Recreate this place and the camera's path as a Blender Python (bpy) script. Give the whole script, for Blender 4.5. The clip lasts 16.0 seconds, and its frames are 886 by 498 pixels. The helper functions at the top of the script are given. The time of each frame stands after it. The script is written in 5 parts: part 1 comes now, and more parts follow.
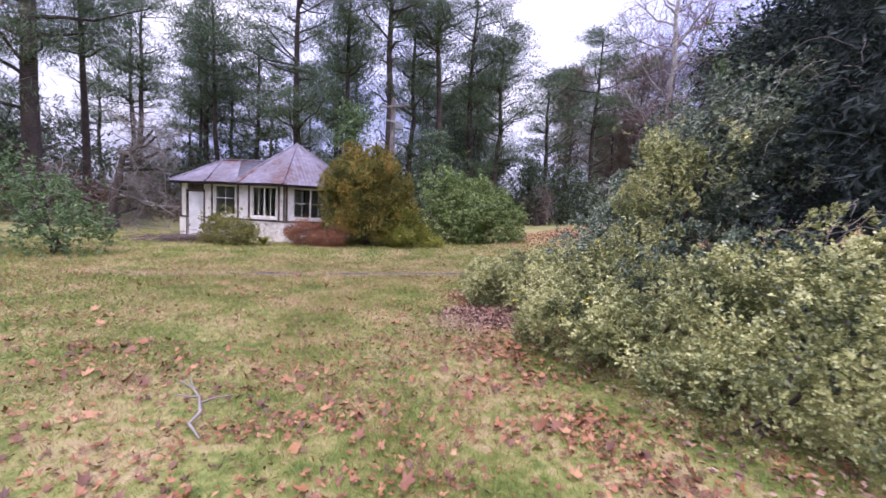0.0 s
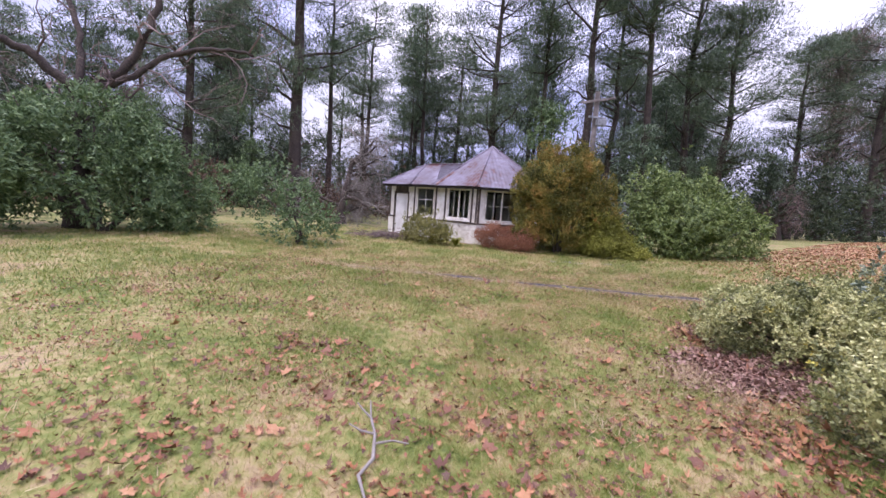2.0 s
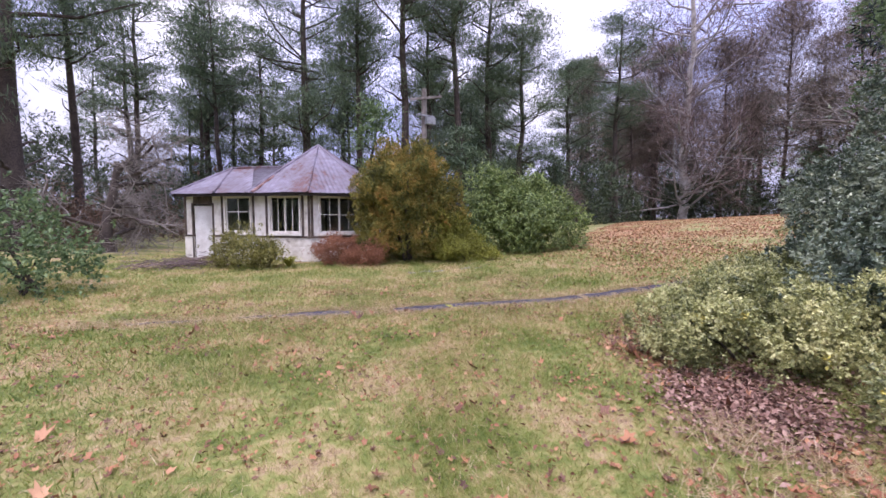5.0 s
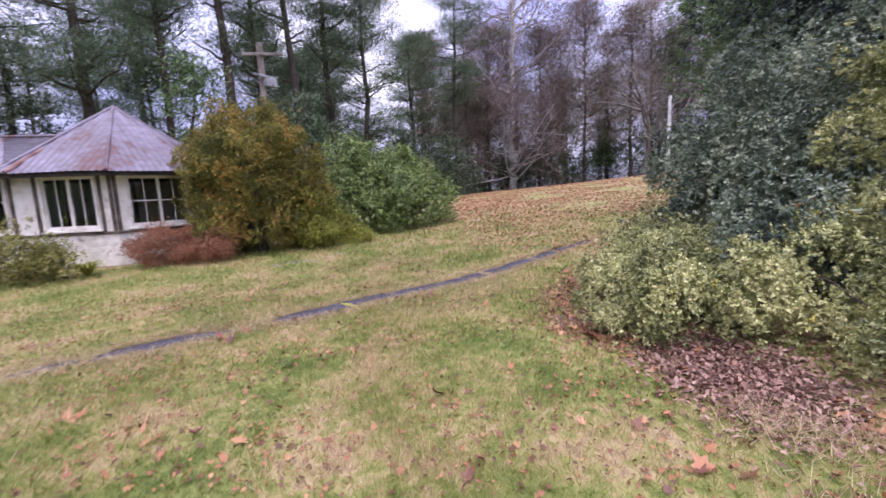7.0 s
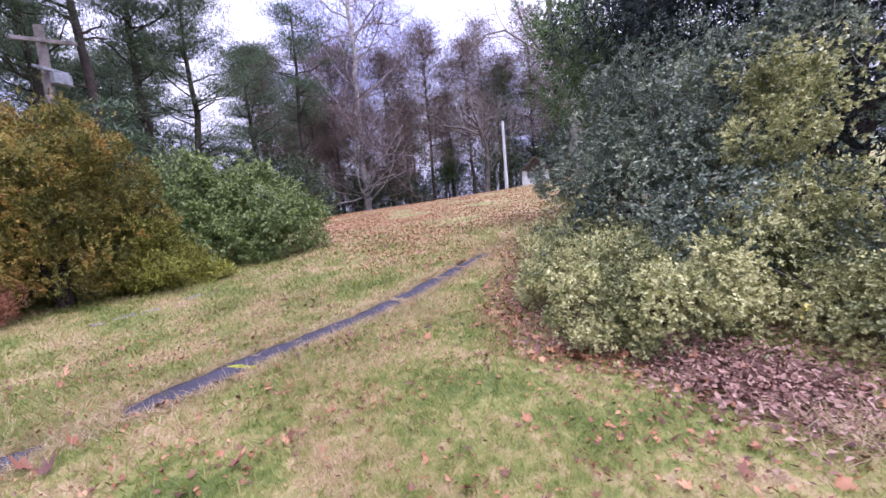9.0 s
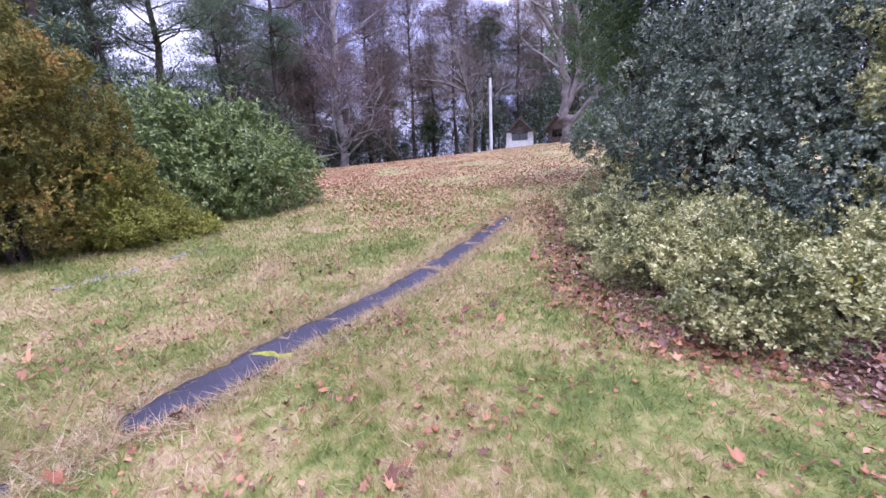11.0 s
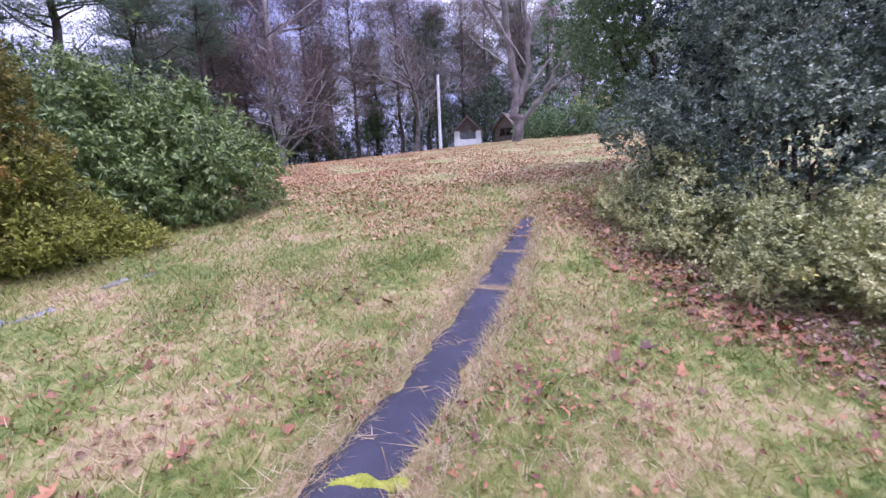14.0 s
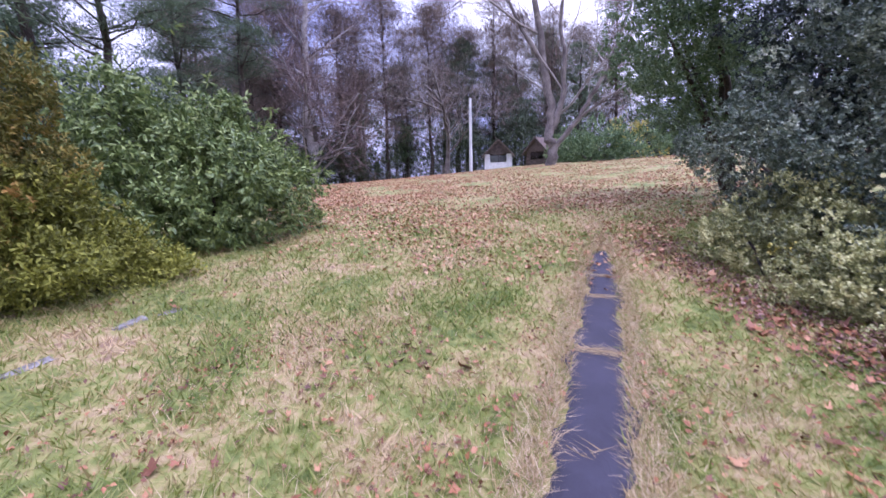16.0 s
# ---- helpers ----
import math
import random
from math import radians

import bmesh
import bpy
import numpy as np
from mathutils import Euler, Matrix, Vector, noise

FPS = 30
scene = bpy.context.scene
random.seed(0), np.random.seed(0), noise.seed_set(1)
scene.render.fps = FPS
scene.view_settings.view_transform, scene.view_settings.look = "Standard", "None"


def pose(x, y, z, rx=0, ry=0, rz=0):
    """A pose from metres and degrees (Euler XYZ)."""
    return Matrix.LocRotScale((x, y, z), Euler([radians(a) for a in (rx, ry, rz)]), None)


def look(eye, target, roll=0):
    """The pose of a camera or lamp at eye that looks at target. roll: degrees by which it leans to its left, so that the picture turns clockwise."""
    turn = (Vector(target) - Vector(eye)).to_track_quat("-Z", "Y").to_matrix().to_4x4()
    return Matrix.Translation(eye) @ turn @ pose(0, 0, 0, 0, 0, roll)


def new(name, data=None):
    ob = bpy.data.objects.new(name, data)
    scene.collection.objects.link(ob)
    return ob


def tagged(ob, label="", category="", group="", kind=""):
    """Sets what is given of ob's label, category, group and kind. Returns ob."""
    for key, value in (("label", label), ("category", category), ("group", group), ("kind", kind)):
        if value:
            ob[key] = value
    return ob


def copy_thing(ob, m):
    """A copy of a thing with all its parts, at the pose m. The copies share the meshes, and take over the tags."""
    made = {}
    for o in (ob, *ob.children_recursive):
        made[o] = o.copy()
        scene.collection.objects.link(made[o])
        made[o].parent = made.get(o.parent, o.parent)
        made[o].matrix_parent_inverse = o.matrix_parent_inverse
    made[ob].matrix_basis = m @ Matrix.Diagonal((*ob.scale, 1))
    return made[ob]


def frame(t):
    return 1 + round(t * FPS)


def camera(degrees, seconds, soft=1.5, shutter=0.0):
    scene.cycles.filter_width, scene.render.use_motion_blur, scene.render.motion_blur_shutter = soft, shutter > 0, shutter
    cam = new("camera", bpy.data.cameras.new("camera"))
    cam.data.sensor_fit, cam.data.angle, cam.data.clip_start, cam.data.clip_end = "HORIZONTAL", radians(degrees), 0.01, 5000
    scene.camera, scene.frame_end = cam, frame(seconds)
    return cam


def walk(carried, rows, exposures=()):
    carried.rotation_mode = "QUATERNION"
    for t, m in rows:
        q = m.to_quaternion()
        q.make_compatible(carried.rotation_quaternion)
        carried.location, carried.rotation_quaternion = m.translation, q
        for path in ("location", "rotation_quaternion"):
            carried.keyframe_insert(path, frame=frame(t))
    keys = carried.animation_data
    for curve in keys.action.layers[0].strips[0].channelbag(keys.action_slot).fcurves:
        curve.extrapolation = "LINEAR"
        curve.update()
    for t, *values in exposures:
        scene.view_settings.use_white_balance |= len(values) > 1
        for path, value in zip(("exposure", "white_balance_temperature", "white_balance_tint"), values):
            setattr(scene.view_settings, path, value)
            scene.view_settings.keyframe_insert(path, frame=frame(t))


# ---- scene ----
cam = camera(94.6, 16.0, soft=1.5, shutter=0.25)
PATH = [
    (0, (0.104, -0.296, 1.593), (0.69, 1.858, 1.397), 2.8),
    (0.5, (0.036, -0.064, 1.59), (0.385, 2.138, 1.372), 2.8),
    (1, (0.049, 0.224, 1.592), (-0.019, 2.452, 1.375), 3.7),
    (1.5, (0.0, 0.446, 1.577), (-0.374, 2.638, 1.305), 4.4),
    (2, (-0.074, 0.73, 1.584), (-0.468, 2.922, 1.347), 4.2),
    (2.5, (-0.1, 1.034, 1.564), (-0.207, 3.265, 1.389), 3.5),
    (3, (-0.1, 1.384, 1.577), (0.08, 3.608, 1.372), 2.2),
    (3.5, (-0.23, 1.698, 1.548), (0.05, 3.911, 1.353), 2.1),
    (3.7, (-0.315, 1.828, 1.575), (0.0, 4.039, 1.392), 2),
    (5.8, (-1.281, 3.54, 1.621), (-0.577, 5.658, 1.426), -0.4),
    (6, (-1.304, 3.695, 1.62), (-0.573, 5.802, 1.404), -0.3),
    (6.5, (-1.331, 4.033, 1.606), (-0.407, 6.052, 1.314), -0.8),
    (7, (-1.336, 4.386, 1.608), (-0.019, 6.171, 1.295), -2.4),
    (7.5, (-1.294, 4.772, 1.587), (0.225, 6.403, 1.355), -3.2),
    (8, (-1.269, 5.142, 1.59), (0.363, 6.643, 1.27), -3.7),
    (8.5, (-1.307, 5.466, 1.598), (0.494, 6.758, 1.272), -4.3),
    (9, (-1.31, 5.814, 1.546), (0.559, 7.022, 1.298), -4.9),
    (9.2, (-1.305, 5.985, 1.565), (0.567, 7.185, 1.291), -4.7),
    (11.3, (-0.962, 7.449, 1.477), (0.98, 8.441, 0.964), -1.7),
    (11.5, (-0.931, 7.595, 1.465), (1.057, 8.475, 0.925), -2),
    (12, (-0.823, 7.944, 1.457), (1.122, 8.817, 0.771), -2.8),
    (12.5, (-0.653, 8.251, 1.444), (1.282, 9.23, 0.886), -2),
    (13, (-0.53, 8.512, 1.452), (1.466, 9.381, 0.92), -2),
    (13.5, (-0.463, 8.818, 1.43), (1.594, 9.558, 0.941), -2),
    (14, (-0.312, 9.157, 1.41), (1.736, 9.925, 0.931), -2.4),
    (14.5, (-0.092, 9.408, 1.416), (1.917, 10.286, 0.956), -1.4),
    (15, (0.057, 9.677, 1.396), (2.106, 10.448, 0.921), -1.8),
    (15.5, (0.205, 9.925, 1.403), (2.244, 10.706, 0.907), -1.8),
    (16, (0.408, 10.049, 1.441), (2.433, 10.939, 1.082), -1.4),
]
walk(cam, [(t, look(eye, target, roll)) for t, eye, target, roll in PATH],
     exposures=[(0, 0.9, 6300, 28), (1.5, 0.8, 6400, 26), (3.5, 0.85, 6450, 26), (6.5, 0.87, 6450, 26), (9, 1.06, 6050, 33), (11.5, 1.14, 5700, 36), (16, 0.98, 5650, 35)])

# ---- world, sun, exposure ----
world = bpy.data.worlds.new("overcast_sky")
scene.world = world
world.use_nodes = True
wn, wl = world.node_tree.nodes, world.node_tree.links
sky = wn.new("ShaderNodeTexSky")
sky.sky_type = "NISHITA"
sky.sun_disc = False
sky.sun_elevation = radians(66)
sky.sun_rotation = radians(211)
sky.air_density, sky.dust_density = 1.2, 2.0
cloud_noise = wn.new("ShaderNodeTexNoise")
cloud_noise.inputs["Scale"].default_value = 2.2
cloud_noise.inputs["Detail"].default_value = 5
cloud_ramp = wn.new("ShaderNodeValToRGB")
cloud_ramp.color_ramp.elements[0].position, cloud_ramp.color_ramp.elements[0].color = 0.38, (4.0, 4.5, 7.6, 1)
cloud_ramp.color_ramp.elements[1].position, cloud_ramp.color_ramp.elements[1].color = 0.62, (8.6, 8.9, 10.2, 1)
cloud_mix = wn.new("ShaderNodeMix")
cloud_mix.data_type = "RGBA"
cloud_mix.inputs[0].default_value = 0.85
wl.new(wn.new("ShaderNodeTexCoord").outputs["Generated"], cloud_noise.inputs["Vector"])
wl.new(cloud_noise.outputs["Fac"], cloud_ramp.inputs["Fac"])
wl.new(sky.outputs["Color"], cloud_mix.inputs[6])
wl.new(cloud_ramp.outputs["Color"], cloud_mix.inputs[7])
# an overcast sky is brighter overhead than at the horizon
split = wn.new("ShaderNodeSeparateXYZ")
wl.new(wn["Texture Coordinate"].outputs["Generated"], split.inputs[0])
gain = wn.new("ShaderNodeMapRange")
gain.inputs["From Min"].default_value, gain.inputs["From Max"].default_value = 0.0, 1.0
gain.inputs["To Min"].default_value, gain.inputs["To Max"].default_value = 0.40, 2.0
wl.new(split.outputs["Z"], gain.inputs["Value"])
scaled = wn.new("ShaderNodeVectorMath")
scaled.operation = "SCALE"
wl.new(cloud_mix.outputs[2], scaled.inputs[0])
wl.new(gain.outputs["Result"], scaled.inputs["Scale"])
wl.new(scaled.outputs[0], wn["Background"].inputs["Color"])
wn["Background"].inputs["Strength"].default_value = 0.12

sun_data = bpy.data.lights.new("sun", "SUN")
sun_data.energy, sun_data.angle, sun_data.color = 1.0, radians(25), (1.0, 0.95, 0.88)
sun = new("sun", sun_data)
sun.matrix_world = look((0, 0, 40), (9, 15, 0))


# ---- materials ----
def material(name, stops, rough=0.8, scale=6.0, fine=60.0, bump=0.3, island=0.0, each=0.0, spread=0.35, metal=0.0, see=0.0, gain=2.0):
    """Colours along a ramp, driven by coarse and fine noise and, for joined pieces, by each piece's own random value."""
    m = bpy.data.materials.new(name)
    m.use_nodes = True
    n, l = m.node_tree.nodes, m.node_tree.links
    b = n["Principled BSDF"]
    b.inputs["Roughness"].default_value, b.inputs["Metallic"].default_value = rough, metal
    co = n.new("ShaderNodeTexCoord")
    big, small = n.new("ShaderNodeTexNoise"), n.new("ShaderNodeTexNoise")
    for tex, s in ((big, scale), (small, fine)):
        tex.inputs["Scale"].default_value, tex.inputs["Detail"].default_value = s, 4
        l.new(co.outputs["Object"], tex.inputs["Vector"])

    def maths(op, a, c):
        k = n.new("ShaderNodeMath")
        k.operation = op
        for i, v in enumerate((a, c)):
            if isinstance(v, (int, float)):
                k.inputs[i].default_value = v
            else:
                l.new(v, k.inputs[i])
        return k.outputs[0]
    v = maths("ADD", maths("MULTIPLY", big.outputs["Fac"], 1 - spread), maths("MULTIPLY", small.outputs["Fac"], spread))
    v = maths("ADD", maths("MULTIPLY", maths("SUBTRACT", v, 0.5), gain), 0.5)
    if island or each:
        source = n.new("ShaderNodeNewGeometry").outputs["Random Per Island"] if island else n.new("ShaderNodeObjectInfo").outputs["Random"]
        k = island or each
        v = maths("ADD", maths("MULTIPLY", v, 1 - k), maths("MULTIPLY", source, k))
    ramp = n.new("ShaderNodeValToRGB")
    e = ramp.color_ramp.elements
    while len(e) < len(stops):
        e.new(0.5)
    for i, (p, c) in enumerate(stops):
        e[i].position, e[i].color = p, (*c, 1)
    l.new(v, ramp.inputs["Fac"])
    l.new(ramp.outputs["Color"], b.inputs["Base Color"])
    if bump:
        bp = n.new("ShaderNodeBump")
        bp.inputs["Strength"].default_value, bp.inputs["Distance"].default_value = bump, 0.02
        l.new(small.outputs["Fac"], bp.inputs["Height"])
        l.new(bp.outputs["Normal"], b.inputs["Normal"])
    if see:
        tr, mix = n.new("ShaderNodeBsdfTranslucent"), n.new("ShaderNodeMixShader")
        l.new(ramp.outputs["Color"], tr.inputs["Color"])
        mix.inputs[0].default_value = see
        l.new(b.outputs[0], mix.inputs[1])
        l.new(tr.outputs[0], mix.inputs[2])
        l.new(mix.outputs[0], n["Material Output"].inputs["Surface"])
    return m


TURF = [(0.24, (0.08, 0.11, 0.022)), (0.42, (0.165, 0.19, 0.046)), (0.55, (0.265, 0.245, 0.085)), (0.68, (0.36, 0.28, 0.145)), (0.82, (0.22, 0.145, 0.085))]
M = {
    "turf": material("turf", TURF, 0.95, 1.0, 9, 0.9, spread=0.45, gain=2.2),
    "grass": material("grass_blades", [(0.2, (0.12, 0.18, 0.026)), (0.45, (0.23, 0.265, 0.056)), (0.60, (0.39, 0.325, 0.135)), (0.82, (0.60, 0.44, 0.26))], 0.6, 1.0, 9, 0, island=0.32, spread=0.45, see=0.25, gain=2.4),
    # deeper green than the lawn blades: tree shade is put into the colour
    "lush_shade": material("lush_grass", [(0.2, (0.055, 0.105, 0.014)), (0.5, (0.13, 0.19, 0.028)), (0.8, (0.25, 0.285, 0.065))], 0.6, 2.5, 14, 0, island=0.5, see=0.25),
    "straw": material("dry_grass", [(0.2, (0.30, 0.22, 0.10)), (0.55, (0.48, 0.36, 0.20)), (0.85, (0.60, 0.49, 0.32))], 0.7, 3, 30, 0, island=0.7, see=0.2),
    "leaf": material("fallen_leaves", [(0.10, (0.075, 0.030, 0.018)), (0.45, (0.19, 0.072, 0.034)), (0.70, (0.32, 0.125, 0.052)), (0.94, (0.48, 0.27, 0.135))], 0.55, 2, 40, 0.2, island=0.75),
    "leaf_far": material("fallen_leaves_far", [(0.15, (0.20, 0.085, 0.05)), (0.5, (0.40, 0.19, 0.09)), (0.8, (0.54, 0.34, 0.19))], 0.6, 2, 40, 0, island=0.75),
    "litter": material("leaf_litter", [(0.15, (0.075, 0.036, 0.024)), (0.5, (0.21, 0.105, 0.075)), (0.85, (0.40, 0.26, 0.20))], 0.7, 2, 40, 0.2, island=0.8),
    "asphalt": material("asphalt", [(0.3, (0.024, 0.023, 0.036)), (0.7, (0.048, 0.046, 0.068))], 0.8, 3, 160, 0.5, spread=0.6),
    "moss": material("moss", [(0.3, (0.20, 0.235, 0.02)), (0.7, (0.42, 0.43, 0.06))], 0.95, 12, 90, 1.0),
    "holly": material("variegated_leaves", [(0.15, (0.06, 0.08, 0.03)), (0.39, (0.20, 0.22, 0.08)), (0.58, (0.42, 0.43, 0.175)), (0.80, (0.68, 0.66, 0.33))], 0.4, 1.7, 8, 0, island=0.24, spread=0.3, see=0.08, gain=2.8),
    "holly_dark": material("dark_glossy_leaves", [(0.15, (0.045, 0.07, 0.05)), (0.48, (0.12, 0.165, 0.11)), (0.67, (0.27, 0.315, 0.21)), (0.85, (0.50, 0.54, 0.36))], 0.38, 1.1, 6, 0, island=0.24, spread=0.3, see=0.06, gain=2.8),
    "yellow": material("yellow_leaves", [(0.2, (0.34, 0.29, 0.05)), (0.8, (0.56, 0.50, 0.10))], 0.5, 3, 60, 0, island=0.8),
    "rhodo": material("rhododendron_leaves", [(0.15, (0.05, 0.085, 0.022)), (0.5, (0.145, 0.215, 0.058)), (0.85, (0.31, 0.385, 0.12))], 0.52, 1.4, 6, 0, island=0.65, see=0.15),
    "cypress": material("golden_cypress_sprays", [(0.15, (0.035, 0.045, 0.009)), (0.42, (0.125, 0.13, 0.022)), (0.62, (0.26, 0.21, 0.04)), (0.85, (0.42, 0.23, 0.06))], 0.85, 1.6, 5, 0, island=0.25, see=0.04, gain=2.6),
    "lowgreen": material("low_conifer_sprays", [(0.15, (0.08, 0.09, 0.012)), (0.5, (0.21, 0.225, 0.03)), (0.85, (0.38, 0.38, 0.06))], 0.7, 1.2, 30, 0, island=0.55, see=0.15),
    "olive": material("olive_shrub_leaves", [(0.15, (0.075, 0.08, 0.02)), (0.5, (0.20, 0.20, 0.05)), (0.85, (0.38, 0.34, 0.10))], 0.6, 2, 30, 0, island=0.6, see=0.15),
    "russet": material("russet_shrub_leaves", [(0.15, (0.13, 0.055, 0.03)), (0.5, (0.30, 0.125, 0.065)), (0.85, (0.46, 0.23, 0.13))], 0.7, 2, 30, 0, island=0.6, see=0.15),
    "needle": material("pine_needles", [(0.15, (0.028, 0.055, 0.034)), (0.5, (0.085, 0.135, 0.075)), (0.85, (0.19, 0.25, 0.14))], 0.6, 0.4, 20, 0, island=0.6, see=0.2),
    "needle_pale": material("pale_conifer_needles", [(0.15, (0.042, 0.085, 0.034)), (0.5, (0.115, 0.19, 0.075)), (0.85, (0.23, 0.32, 0.14))], 0.6, 0.5, 20, 0, island=0.6, see=0.2),
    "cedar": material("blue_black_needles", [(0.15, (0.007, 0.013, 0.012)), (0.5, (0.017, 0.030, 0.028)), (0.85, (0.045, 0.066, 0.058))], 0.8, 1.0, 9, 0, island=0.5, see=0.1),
    "thicket": material("thicket_leaves", [(0.15, (0.015, 0.028, 0.015)), (0.5, (0.042, 0.068, 0.032)), (0.85, (0.10, 0.135, 0.065))], 0.6, 0.3, 20, 0, island=0.6, see=0.1),
    "bracken": material("dead_bracken", [(0.15, (0.05, 0.028, 0.02)), (0.5, (0.12, 0.07, 0.045)), (0.85, (0.22, 0.14, 0.09))], 0.8, 0.5, 20, 0, island=0.6),
    "bark": material("dark_bark", [(0.3, (0.028, 0.021, 0.018)), (0.7, (0.085, 0.066, 0.055))], 0.95, 2, 26, 0.9, spread=0.6),
    "bark_pale": material("pale_grey_bark", [(0.3, (0.075, 0.062, 0.058)), (0.5, (0.14, 0.12, 0.11)), (0.75, (0.23, 0.20, 0.185))], 0.9, 1.2, 22, 0.7, spread=0.5),
    "bark_beech": material("smooth_beech_bark", [(0.3, (0.24, 0.22, 0.21)), (0.7, (0.46, 0.43, 0.42))], 0.85, 1.2, 14, 0.4),
    "twig": material("bare_twigs", [(0.2, (0.09, 0.062, 0.058)), (0.8, (0.25, 0.185, 0.17))], 0.9, 2, 30, 0, island=0.6),
    "twig_pale": material("lichen_twigs", [(0.2, (0.12, 0.10, 0.09)), (0.8, (0.34, 0.31, 0.28))], 0.95, 5, 40, 0.4, island=0.5),
    "larch": material("brown_larch_twigs", [(0.2, (0.11, 0.085, 0.07)), (0.8, (0.30, 0.235, 0.20))], 0.9, 1, 30, 0, island=0.7),
    "roof": material("weathered_corrugated_iron", [(0.28, (0.11, 0.05, 0.048)), (0.40, (0.13, 0.105, 0.125)), (0.62, (0.175, 0.155, 0.195)), (0.85, (0.25, 0.235, 0.28))], 0.5, 0.9, 5, 0.15, spread=0.4, metal=0.15),
    "rust": material("rusty_flashing", [(0.3, (0.14, 0.06, 0.045)), (0.7, (0.28, 0.18, 0.17))], 0.8, 4, 30, 0.3),
    "paint": material("peeling_white_paint", [(0.12, (0.20, 0.165, 0.13)), (0.25, (0.54, 0.50, 0.43)), (0.5, (0.70, 0.67, 0.61)), (0.8, (0.80, 0.78, 0.74))], 0.7, 1.6, 7, 0.25, spread=0.45),
    "oldwood": material("rotten_dark_timber", [(0.3, (0.035, 0.027, 0.022)), (0.7, (0.15, 0.115, 0.09))], 0.9, 4, 40, 0.6),
    "rot": material("black_rotten_board", [(0.3, (0.012, 0.010, 0.009)), (0.75, (0.05, 0.04, 0.034))], 0.95, 4, 40, 0.6),
    "brick": material("old_red_brick", [(0.3, (0.22, 0.085, 0.05)), (0.7, (0.42, 0.20, 0.12))], 0.9, 6, 60, 0.5, each=0.5),
    "stone": material("grey_stone_edging", [(0.3, (0.14, 0.13, 0.12)), (0.7, (0.30, 0.29, 0.28))], 0.9, 5, 50, 0.6),
    "door": material("white_painted_door", [(0.25, (0.6, 0.58, 0.56)), (0.7, (0.80, 0.79, 0.78))], 0.6, 3, 30, 0.15),
    "inside": material("dim_room_plaster", [(0.3, (0.10, 0.09, 0.08)), (0.7, (0.22, 0.2, 0.18))], 0.95, 2, 30, 0.2),
    "pole": material("weathered_grey_pole", [(0.3, (0.11, 0.095, 0.085)), (0.7, (0.24, 0.215, 0.20))], 0.9, 3, 30, 0.5),
    "post": material("pale_metal_post", [(0.3, (0.5, 0.5, 0.5)), (0.7, (0.68, 0.68, 0.69))], 0.5, 3, 30, 0.1),
    "metal": material("dull_metal_fitting", [(0.3, (0.16, 0.17, 0.18)), (0.7, (0.32, 0.33, 0.34))], 0.5, 6, 40, 0.1, metal=0.6),
    "shingle": material("dark_brown_shingles", [(0.3, (0.055, 0.042, 0.038)), (0.7, (0.14, 0.105, 0.092))], 0.9, 3, 30, 0.5, each=0.4),
}
glass = bpy.data.materials.new("window_glass")
glass.use_nodes = True
gb = glass.node_tree.nodes["Principled BSDF"]
gb.inputs["Transmission Weight"].default_value, gb.inputs["Roughness"].default_value = 1.0, 0.03
gb.inputs["Base Color"].default_value = (0.85, 0.9, 0.88, 1)
M["glass"] = glass


# ---- building helpers ----
rng = np.random.default_rng(7)


def mesh_of(name, verts, faces):
    """A mesh from an array of corners and an array of faces with equal numbers of corners."""
    verts, faces = np.asarray(verts, float), np.asarray(faces, int)
    me = bpy.data.meshes.new(name)
    k = faces.shape[1]
    me.vertices.add(len(verts))
    me.vertices.foreach_set("co", verts.ravel())
    me.loops.add(faces.size)
    me.loops.foreach_set("vertex_index", faces.ravel())
    me.polygons.add(len(faces))
    me.polygons.foreach_set("loop_start", np.arange(len(faces)) * k)
    me.polygons.foreach_set("loop_total", np.full(len(faces), k))
    me.update(calc_edges=True)
    return me


def put(name, me, mat, parent=None, label="", smooth=False):
    me.materials.clear()
    me.materials.append(M[mat] if isinstance(mat, str) else mat)
    if smooth:
        me.polygons.foreach_set("use_smooth", np.ones(len(me.polygons), bool))
    ob = new(name, me)
    if parent:
        ob.parent = parent
    return tagged(ob, label)


def part(name, bm, mat, parent=None, label="", smooth=False):
    me = bpy.data.meshes.new(name)
    bm.to_mesh(me)
    bm.free()
    return put(name, me, mat, parent, label, smooth)


def box(bm, x0, x1, y0, y1, z0, z1, m=None, bevel=0.0):
    made = bmesh.ops.create_cube(bm, size=1)["verts"]
    t = Matrix.LocRotScale(((x0 + x1) / 2, (y0 + y1) / 2, (z0 + z1) / 2), None, (abs(x1 - x0), abs(y1 - y0), abs(z1 - z0)))
    bmesh.ops.transform(bm, matrix=(m @ t) if m else t, verts=made)
    if bevel:
        edges = list({e for v in made for e in v.link_edges})
        bmesh.ops.bevel(bm, geom=edges, offset=bevel, segments=1, affect="EDGES")
    return bm


def boxed(name, dims, mat, parent, m=None, bevel=0.0, label=""):
    return part(name, box(bmesh.new(), *dims, m, bevel), mat, parent, label)


